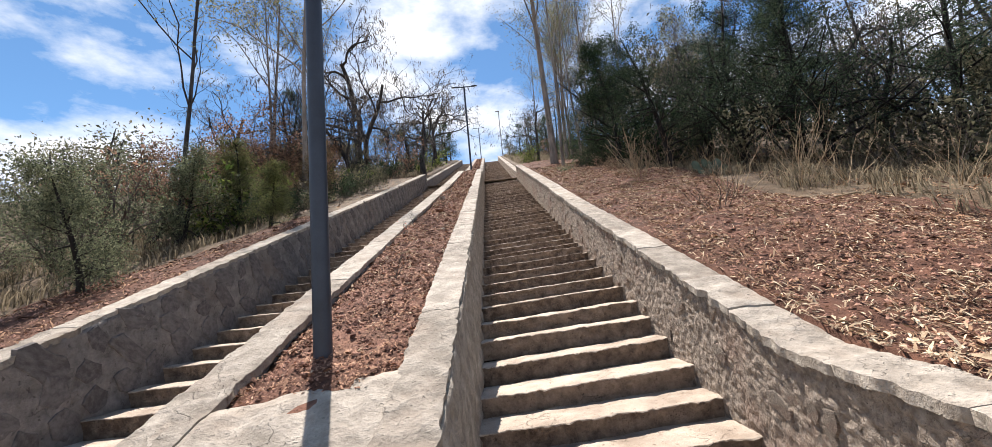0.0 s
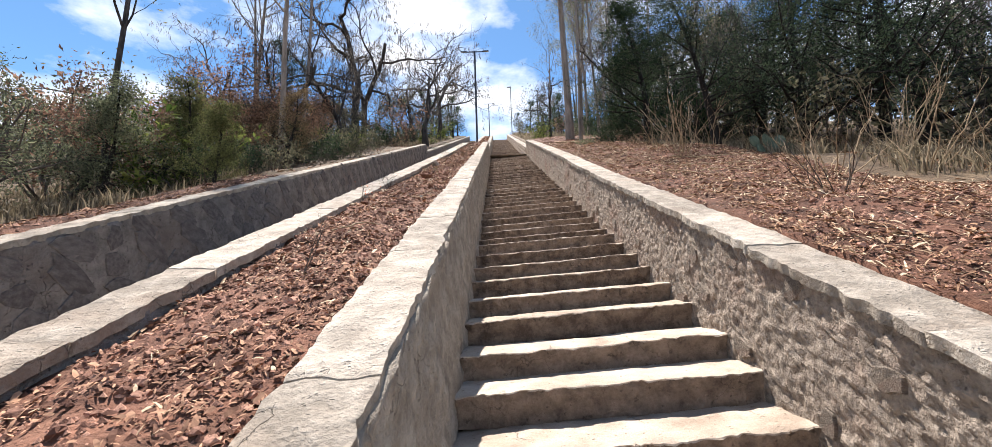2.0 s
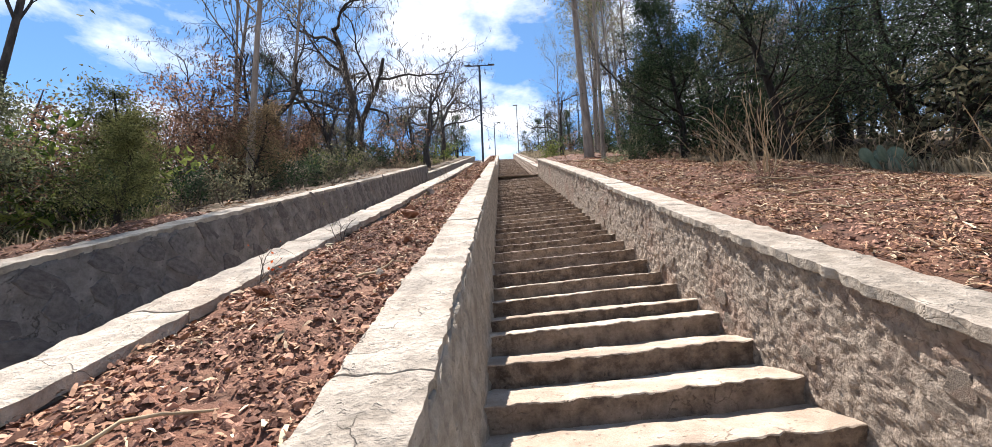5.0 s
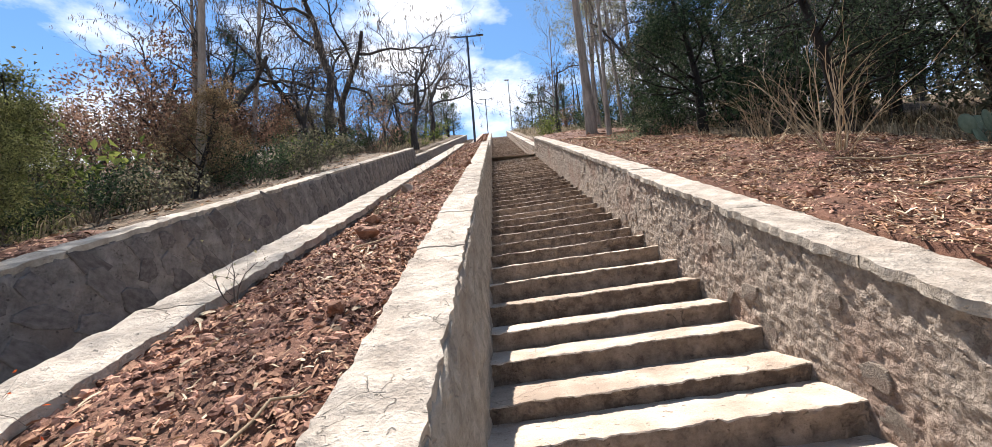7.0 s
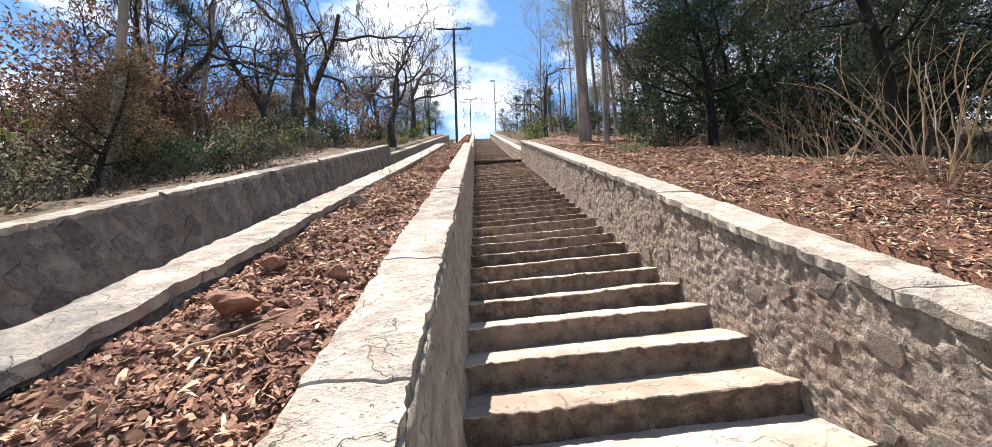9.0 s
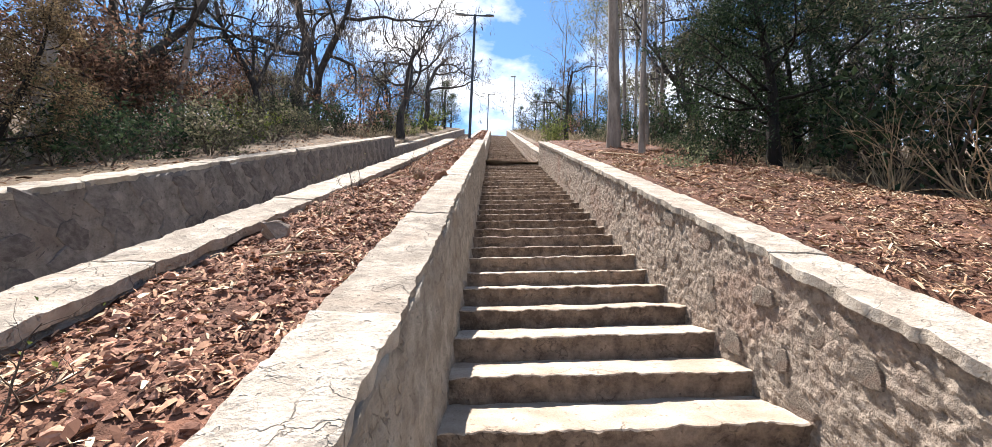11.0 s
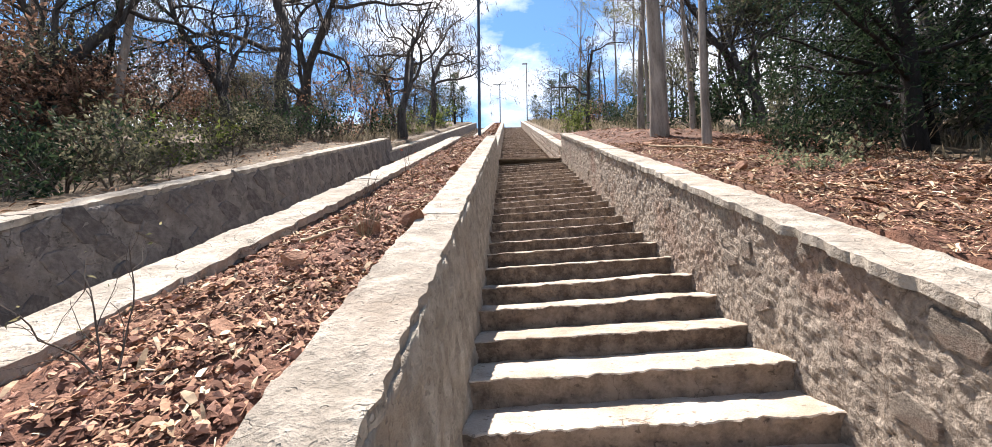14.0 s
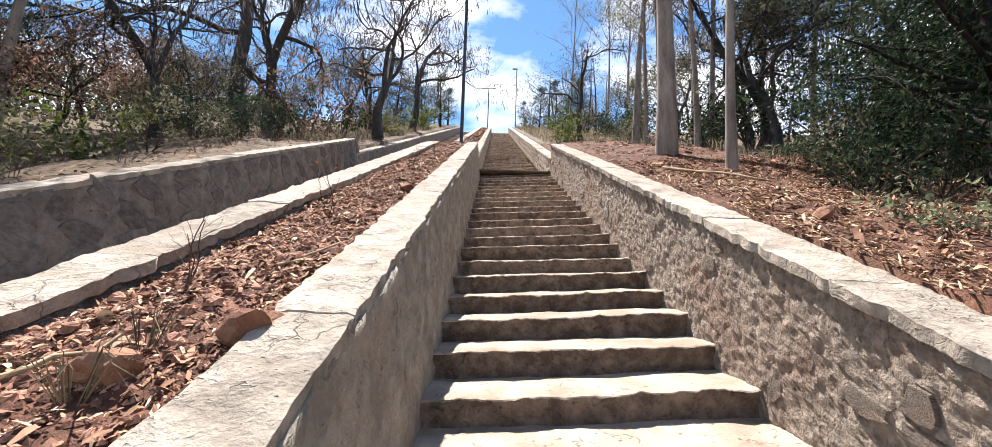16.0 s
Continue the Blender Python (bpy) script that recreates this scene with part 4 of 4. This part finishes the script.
def chips(name, x, y, z, size, label, mat, thick=0.35, wide=(0.08, 0.24)):
    """Thin curled splinters lying on the soil, as one heap."""
    n = len(x)
    a = lr.uniform(0, 6.283, n)
    s = size * np.clip(lr.lognormal(0, 0.45, n), 0.4, 2.2)
    tilt = lr.normal(0, 0.28, n)
    d = np.stack([np.cos(a) * np.cos(tilt), np.sin(a) * np.cos(tilt), np.sin(tilt) + SLOPE * np.sin(a)], -1)
    w = np.stack([-np.sin(a), np.cos(a), lr.normal(0, 0.45, n)], -1) * (s * lr.uniform(*wide, n))[:, None]
    c = np.stack([x, y, z + 0.012 + 0.3 * np.abs(np.sin(tilt)) * s], -1)
    d = d * s[:, None] * 0.5
    up = np.stack([np.zeros(n), np.zeros(n), s * thick * 0.3], -1)
    V = np.stack([c - d - w * 0.35, c - d * 0.2 - w * 0.5 + up, c + d - w * 0.2, c + d * 1.05 + w * 0.25, c + d * 0.1 + w * 0.5 + up * 0.6, c - d * 0.9 + w * 0.4], 1).reshape(-1, 3)
    F = (np.arange(n) * 6)[:, None]
    F = np.concatenate([F + [0, 1, 4, 5], F + [1, 2, 3, 4]])
    return tagged(mesh(name, V, F, mat), label, "mulch", kind="stuff")


def clods(name, x, y, z, size, label, mat, rings=1):
    """Crumbs of soil: low uneven domes, as one heap; rings=2 for the larger, rounder ones."""
    n = len(x)
    s = size * np.clip(lr.lognormal(0, 0.4, n), 0.4, 1.9)
    a = np.arange(6) * 1.0472
    layers = [(1.0, -0.45)] + ([(0.95, 0.15), (0.62, 0.5)] if rings > 1 else [])
    L = len(layers)
    o = np.array([[math.cos(k + 0.5 * q) * rad, math.sin(k + 0.5 * q) * rad, h] for q, (rad, h) in enumerate(layers) for k in a] + [[0, 0, 0.62 if rings > 1 else 0.5]])
    J = o[None] + lr.normal(0, 0.13, (n, len(o), 3))
    turn = lr.uniform(0, 6.283, n)
    J[..., 0], J[..., 1] = (J[..., 0] * np.cos(turn)[:, None] - J[..., 1] * np.sin(turn)[:, None]) * lr.uniform(0.7, 1.25, (n, 1)), J[..., 0] * np.sin(turn)[:, None] + J[..., 1] * np.cos(turn)[:, None]
    V = np.stack([x, y, z + s * 0.15], -1)[:, None] + J * s[:, None, None]
    f4 = [[q * 6 + k, q * 6 + (k + 1) % 6, q * 6 + 6 + (k + 1) % 6, q * 6 + 6 + k] for q in range(L - 1) for k in range(6)]
    f3 = [[(L - 1) * 6 + k, (L - 1) * 6 + (k + 1) % 6, L * 6] for k in range(6)]
    base = (np.arange(n) * len(o))[:, None, None]
    return tagged(mesh(name, V.reshape(-1, 3), [(base + np.array(f)[None]).reshape(-1, len(f[0])) for f in (f4, f3) if f], mat), label, "soil", kind="stuff")


def spread(count, x0, x1, y0, y1, height, clump=0.0, bias=0.0):
    x, y = lr.uniform(x0, x1, count), lr.uniform(y0, y1, count)
    if bias:
        y = y0 + (y1 - y0) * lr.uniform(0, 1, count) ** bias
    if clump:
        p = np.stack([x, y, x * 0], -1)
        keep = wobble(p, 0.55, 1.0, 8) + wobble(p, 0.2, 0.6, 3) > lr.uniform(-1.2, clump, count)
        x, y = x[keep], y[keep]
    z = height(x, y)
    return drawn_in(x, y), y, z


chips("wood_chips", *spread(52000, X_CURB, X_MED_OUT, 2.6, 19, planter_bed, 0.9), 0.023, "brown wood chips over the planter soil", M_CHIP, wide=(0.2, 0.5))
chips("wood_chips", *spread(7000, X_CURB, X_MED_OUT, 2.6, 21, planter_bed, 0.5, 0.7), 0.03, "pale fresh chips over the planter soil", M_PALECHIP, wide=(0.12, 0.4))
chips("wood_chips", *spread(5000, X_CURB, X_MED_OUT, 19, 24.4, planter_bed, 0.9), 0.05, "tan wood chips over the planter soil", M_CHIP)
clods("soil_clods", *spread(30000, X_CURB, X_MED_OUT, 2.6, 20, planter_bed, 0, 0.9), 0.0105, "crumbs of red soil in the planter", M_CLOD)
clods("soil_clods", *spread(4200, X_CURB, X_MED_OUT, 2.7, 22, planter_bed, 0, 0.8), 0.016, "larger red clods in the planter", M_CLOD, 2)
chips("wood_chips", *spread(4500, X_CURB, X_MED_OUT, 24.8, 60, upper_bed), 0.1, "wood chips over the upper planter", M_CHIP)
chips("wood_chips", *spread(150000, X_RIGHT_OUT - 0.03, 6.0, -0.4, 20, right_bank, 0.5, 0.8), 0.034, "brown wood chips and leaf litter on the bank", M_LITTER)
chips("wood_chips", *spread(40000, X_RIGHT_OUT - 0.03, 5.8, -0.4, 18, right_bank, 0.7, 0.75), 0.04, "pale fresh chips on the bank", M_PALECHIP)
chips("wood_chips", *spread(5200, X_RIGHT_OUT - 0.03, 4.4, 1.2, 3.3, right_bank, 0.4), 0.042, "drift of pale leaves at the foot of the bank", M_PALECHIP)
chips("leaf_litter", *spread(14000, 6.0, 11, 2, 15, bank, 0.9), 0.07, "fallen leaves under the cedars", M_LITTER)
chips("leaf_litter", *spread(9000, -9.5, -4.4, 10.5, 30, bank, 0.9), 0.07, "fallen leaves beyond the far wall", M_LITTER)
clods("soil_clods", *spread(32000, X_RIGHT_OUT, 5.0, -0.4, 20, right_bank, 0, 1.1), 0.012, "crumbs of red soil on the bank", M_CLOD)
clods("soil_clods", *spread(2600, X_RIGHT_OUT + 0.1, 5.4, 0, 20, right_bank), 0.018, "larger red clods on the bank", M_CLOD, 2)
chips("leaf_litter", *spread(16000, 2.2, 8, 14, 30, right_bank, 0.9), 0.07, "fallen brown leaves under the trees", M_CHIP)
chips("wood_chips", *spread(9000, -5.9, X_LEFT_OUT + 0.02, 2, 10.3, left_bank, 0.8), 0.05, "leaf litter along the far wall", M_LITTER)
clods("soil_clods", *spread(3000, -5.9, X_LEFT_OUT, 2, 10.3, left_bank), 0.018, "red soil crumbs along the far wall", M_CLOD)


def blades(name, count, x0, x1, y0, y1, tall, label, keep_level):
    x, y = lr.uniform(x0, x1, count), lr.uniform(y0, y1, count)
    p = np.stack([x, y, x * 0], -1)
    k = wobble(p, 0.9, 1.0, 2) + wobble(p, 0.3, 0.5, 6) > keep_level + lr.uniform(-0.4, 0.4, count)
    x, y = x[k], y[k]
    n = len(x)
    z = bank(x, y)
    h = tall * lr.uniform(0.4, 1.25, n)
    a = lr.uniform(0, 6.283, n)
    lean = np.abs(lr.normal(0, 0.6, n)) * h
    w = 0.006 + 0.006 * lr.uniform(0, 1, n)
    r = np.stack([x, y, z - 0.02], -1)
    side = np.stack([-np.sin(a), np.cos(a), a * 0], -1) * w[:, None]
    mid = r + np.stack([np.cos(a) * lean * 0.3, np.sin(a) * lean * 0.3, h * 0.6], -1)
    tip = r + np.stack([np.cos(a) * lean, np.sin(a) * lean, h * 0.9], -1)
    V = np.stack([r - side, r + side, mid + side * 0.8, mid - side * 0.8, tip], 1).reshape(-1, 3)
    b = (np.arange(n) * 5)[:, None]
    return tagged(mesh(name, V, [b + [0, 1, 2, 3], b + [3, 2, 4]], M_STRAW), label, "grass", kind="stuff")


blades("dry_grass", 16000, 5.6, 13, 3, 14, 0.32, "pale dry grass under the cedars", -0.1)
blades("dry_grass", 16000, 4.5, 10, 14, 44, 0.3, "dry grass among the trees", 0.3)
blades("dry_grass", 18000, -12, -6.0, 2, 14, 0.3, "dry grass beyond the far wall", 0.0)
blades("dry_grass", 9000, 2.4, 7, 30, 62, 0.4, "sunlit straw towards the top of the hill", -0.2)
blades("dry_grass", 12000, -9, -4.7, 24, 46, 0.32, "sunlit straw beside the upper wall", -0.1)


# ---- stones and plants in the beds ----
def rock(x, y, z, size, seed, label, mat=None, flat=0.7):
    bm = bmesh.new()
    bmesh.ops.create_icosphere(bm, subdivisions=3, radius=1.0)
    co = np.array([v.co[:] for v in bm.verts])
    k = 1 + wobble(co, 0.8, 0.22, seed) + wobble(co, 0.3, 0.07, seed + 1)
    co = co * k[:, None] * np.array([1.15, 0.85, flat])
    rr = np.random.default_rng(seed)
    for cut in range(11):       # broken faces
        nrm = rr.normal(0, 1, 3) * [1, 1, 1.4]
        nrm /= np.linalg.norm(nrm)
        over = np.maximum(co @ nrm - rr.uniform(0.42, 0.62), 0)
        co = co - over[:, None] * nrm
    co = co + wobble(co, 0.12, 0.014, seed)[:, None]
    for v, q in zip(bm.verts, co):
        v.co = q * size
    me = bpy.data.meshes.new("rock")
    bm.to_mesh(me)
    bm.free()
    me.materials.append(mat or M_ROCK)
    o = new("rock", me)
    o.matrix_basis = pose(x, y, z + size * 0.25, 0, 0, seed * 47)
    return tagged(o, label, "rock", "loose rocks")


for i, (x, y, s) in enumerate(((-0.76, 14.42, 0.135), (-0.98, 14.15, 0.1), (-1.5, 11.75, 0.12), (-1.4, 9.9, 0.09), (-0.95, 9.75, 0.07), (-1.28, 9.35, 0.1), (-1.5, 6.9, 0.06), (-0.9, 7.9, 0.06), (-1.1, 12.9, 0.07), (-1.2, 13.5, 0.08), (-0.85, 17.2, 0.1), (-1.25, 5.2, 0.05), (-0.86, 7.05, 0.055))):
    rock(float(drawn_in(x, y)), y, float(planter_bed(x, y)), s, i + 3, "reddish rock lying in the planter mulch" if s < 0.115 and s != 0.055 else "pale lump of stone in the planter mulch", M_RUBBLE if 0.115 < s < 0.13 else M_COPING if s == 0.055 else None)
for i, (x, y, s) in enumerate(((2.45, 15.9, 0.1), (2.5, 13.2, 0.08), (2.9, 11.0, 0.07), (2.35, 9.3, 0.06), (3.6, 14.1, 0.09), (3.0, 19.5, 0.1), (2.6, 12.3, 0.06), (3.9, 8.3, 0.07))):
    rock(x, y, float(right_bank(x, y)), s, i + 31, "reddish rock lying on the mulched bank")


def seedling(x, y, z, seed, height=0.45, flower=False, leafy=None):
    p = Plant(seed)
    spec = dict(steps=6, bend=0.22, lift=0.03, taper=0.4, levels=2, kids=(5, 3), clear=0.2, angle=(30, 70), ratio=(0.3, 0.6), thin=0.6, trunk_bend=0.8, leaf_levels=0)
    for k in range(3):
        p.branch((0, 0, -0.03), (p.r.uniform(-.6, .6), p.r.uniform(-.6, .6), 1), height * p.r.uniform(0.6, 1), 0.004, 0, spec)
    t = tagged(empty("seedling", (x, y, z)), "leafless twiggy seedling with a few red leaves" if flower else "thin twiggy seedling planted in the mulch", "plant", "planter seedlings")
    V, F = tubes([(a, b, 4) for a, b, c in p.items])
    mesh("stem", V, F, M_TWIG, t, smooth=True)
    if flower or leafy:
        V, F = leaves(p.r, p.tips, 1, 0.02, 0.015, 0.6)
        sel = np.sort(p.r.choice(len(F), min(16, len(F)), replace=False))
        tagged(mesh("leaf_tuft", V.reshape(-1, 4, 3)[sel].reshape(-1, 3), np.arange(len(sel) * 4).reshape(-1, 4), M_RED if flower else leafy, t), kind="stuff")
    return t


for i, (x, y, h, fl, lf) in enumerate(((-1.17, 4.8, 0.4, False, None), (-1.55, 6.9, 0.4, True, None), (-1.6, 8.2, 0.5, False, M_SAGE), (-1.3, 10.2, 0.35, False, M_GREEN), (-1.3, 12.65, 0.5, False, M_SAGE), (-1.3, 16.1, 0.45, True, None), (-1.35, 14.75, 0.4, False, None), (-1.2, 18.8, 0.4, False, M_SAGE), (-1.2, 20.8, 0.4, False, M_GREEN))):
    seedling(float(drawn_in(x, y)), y, float(planter_bed(x, y)), 601 + i, h, fl, lf)


def tuft(x, y, z, seed, height=0.22, n=26):
    r = np.random.default_rng(seed)
    items = []
    for k in range(n):
        a, s = r.uniform(0, 6.28), r.uniform(0.3, 1.5)
        h = height * r.uniform(0.5, 1.1)
        items.append(([(0.02 * math.cos(a), 0.02 * math.sin(a), -0.02), (s * 0.4 * h * math.cos(a), s * 0.4 * h * math.sin(a), h * 0.6), (s * h * math.cos(a), s * h * math.sin(a), h * (0.95 - 0.5 * s))], [0.0018, 0.0014, 0.0005], 3))
    V, F = tubes(items)
    o = mesh("grass_tuft", V, F, M_STRAW)
    o.location = (x, y, z)
    return tagged(o, "tuft of pale dry grass in the mulch", "grass", "grass tufts")


for i, (x, y) in enumerate(((-1.05, 14.3), (-1.0, 14.05), (-1.45, 10.1), (-1.4, 12.2))):
    tuft(float(drawn_in(x, y)), y, float(planter_bed(x, y)), 700 + i)


# prickly pear at the edge of the wood
def prickly_pear(x, y, seed):
    r = np.random.default_rng(seed)
    t = tagged(empty("prickly_pear", (x, y, float(bank(x, y)))), "small grey-green prickly pear with flat pads", "cactus")
    for k, (dx, dz, s) in enumerate(((0, 0.12, 0.14), (-0.12, 0.3, 0.12), (0.13, 0.32, 0.13), (0.3, 0.14, 0.12))):
        bm = bmesh.new()
        bmesh.ops.create_uvsphere(bm, u_segments=14, v_segments=9, radius=s)
        me = bpy.data.meshes.new("pad")
        bm.to_mesh(me)
        bm.free()
        me.materials.append(M_PAD)
        me.polygons.foreach_set("use_smooth", np.ones(len(me.polygons), dtype=bool))
        o = new("pad", me)
        o.parent = t
        o.matrix_basis = pose(dx, 0, dz, r.uniform(-15, 15), r.uniform(-25, 25), r.uniform(-40, 40)) @ Matrix.Diagonal((0.85, 0.16, 1.1, 1))
    return t


prickly_pear(5.7, 11.0, 3)
prickly_pear(6.2, 11.3, 5)


# fallen branches
def stick(x0, y0, x1, y1, rad, seed, height, label="pale fallen branch lying on the mulch"):
    r = np.random.default_rng(seed)
    t = np.linspace(0, 1, 8)
    x, y = x0 + (x1 - x0) * t + r.normal(0, 0.02, 8), y0 + (y1 - y0) * t + r.normal(0, 0.02, 8)
    z = height(x, y) + rad + 0.02
    V, F = tube(np.stack([x, y, z], -1), np.linspace(rad, rad * 0.5, 8), 6)
    return tagged(mesh("fallen_branch", V, F, M_CANE, smooth=True), label, "branch", "fallen branches")


for i, a in enumerate(((2.4, 18.6, 3.2, 17.5, 0.022), (4.0, 22.3, 5.2, 23.8, 0.03), (3.2, 9.3, 4.4, 9.0, 0.01), (2.6, 8.4, 3.9, 8.1, 0.009), (3.6, 10.6, 4.9, 10.1, 0.012), (5.2, 6.5, 6.6, 6.0, 0.014), (5.8, 6.9, 7.2, 6.0, 0.012))):
    stick(*a, 800 + i, right_bank)
for i, a in enumerate(((-1.2, 9.0, -0.95, 9.3, 0.008), (-1.3, 5.6, -0.95, 5.9, 0.008), (-0.95, 6.9, -0.75, 7.4, 0.008), (-1.15, 11.2, -0.8, 11.5, 0.008), (-1.2, 13.9, -1.0, 14.3, 0.012), (-0.9, 15.0, -0.75, 15.7, 0.008))):
    stick(*a, 820 + i, planter_bed)


# ---- wall stones, last ----
def stone_kinds(count, seed, proud):
    """Unit stones: an uneven outline about 1 wide and high, domed towards -x."""
    kinds = []
    r = np.random.default_rng(seed)
    for k in range(count):
        n = 9
        a = np.arange(n) * 6.2832 / n + r.uniform(-0.3, 0.3, n)
        sq = 0.5 / np.maximum(np.abs(np.cos(a)), np.abs(np.sin(a))) ** 0.65 * r.uniform(0.7, 1.08, n)
        ring = np.stack([np.zeros(n), np.cos(a) * sq, np.sin(a) * sq], -1)
        mid, top = ring * 0.97, ring * 0.9
        mid[:, 0], top[:, 0] = -proud * r.uniform(0.45, 0.75, n), -proud * r.uniform(0.75, 1.15, n)
        ring[:, 0] = 0.03
        V = np.concatenate([ring, mid, top, [[-proud * r.uniform(0.8, 1.2), 0, 0]]])
        i = np.arange(n)
        j = (i + 1) % n
        F4 = np.concatenate([np.stack([i, j, n + j, n + i], -1), np.stack([n + i, n + j, 2 * n + j, 2 * n + i], -1)])
        F3 = np.stack([2 * n + i, 2 * n + j, np.full(n, 3 * n)], -1)
        kinds.append((V, F4[:, ::-1], F3[:, ::-1]))
    return kinds


def face_stones(wall, x_at, y0, y1, v_rows, length, top, mat, proud, seed, flip=False, limit=300, share_shown=1.0):
    """Stones laid in uneven courses on a wall's face; the furthest are joined."""
    r = np.random.default_rng(seed)
    kinds = stone_kinds(10, seed, proud)
    firsts, made = [], 0
    rest_v, rest4, rest3, off = [], [], [], 0
    spots = []
    for row, (va, vb) in enumerate(v_rows):
        y = y0 + r.uniform(0, length)
        while y < y1:
            ln = length * r.uniform(0.55, 1.5)
            shown = r.uniform() < share_shown
            spots += [] if not shown else [(y + ln / 2, (va + vb) / 2 + r.uniform(-0.02, 0.02), ln * r.uniform(0.88, 1.02), (vb - va) * r.uniform(0.82, 1.08))]
            y += ln
    spots.sort()
    for y, v, ln, ht in spots:
        m = Matrix.Translation((float(x_at(y, v)), y, float(top(y)) + v)) @ pose(0, 0, 0, math.degrees(math.atan(SLOPE)) + r.uniform(-16, 16), 0, 180 if flip else 0) @ Matrix.Diagonal((1.0, ln, ht, 1.0))
        k = int(r.integers(0, len(kinds)))
        if made < limit:
            if k >= len(firsts) or firsts[k] is None:
                while len(firsts) <= k:
                    firsts.append(None)
                firsts[k] = mesh("stone", kinds[k][0], [kinds[k][1], kinds[k][2]], mat, wall, smooth=False)
                firsts[k].matrix_basis = m
            else:
                share(firsts[k], m, wall)
            made += 1
        else:
            V = np.array([(m @ Vector(q))[:] for q in kinds[k][0]])
            rest_v.append(V)
            rest4.append(kinds[k][1] + off)
            rest3.append(kinds[k][2] + off)
            off += len(V)
    if rest_v:
        tagged(mesh("stones", np.concatenate(rest_v), [np.concatenate(rest4), np.concatenate(rest3)], mat, wall), kind="stuff")


rw = bpy.data.objects["wall_right_1"]
face_stones(rw, lambda y, v: X_RIGHT + 0.05 + 0.01 * math.sin(y * 7.3 + v * 19), 2.2, 24.3, ((-0.24, -0.08), (-0.4, -0.24), (-0.54, -0.4), (-0.7, -0.54), (-0.86, -0.7)), 0.19, right_top, M_MORTAR, 0.016, 91, limit=300, share_shown=0.22)
rw = bpy.data.objects["wall_right_2"]
face_stones(rw, lambda y, v: X_RIGHT + 0.035, 24.7, 40, ((-0.3, -0.08), (-0.52, -0.3), (-0.74, -0.52)), 0.4, top_upper(0.73), M_RUBBLE, 0.03, 92, limit=0)
lw = bpy.data.objects["wall_left_1"]
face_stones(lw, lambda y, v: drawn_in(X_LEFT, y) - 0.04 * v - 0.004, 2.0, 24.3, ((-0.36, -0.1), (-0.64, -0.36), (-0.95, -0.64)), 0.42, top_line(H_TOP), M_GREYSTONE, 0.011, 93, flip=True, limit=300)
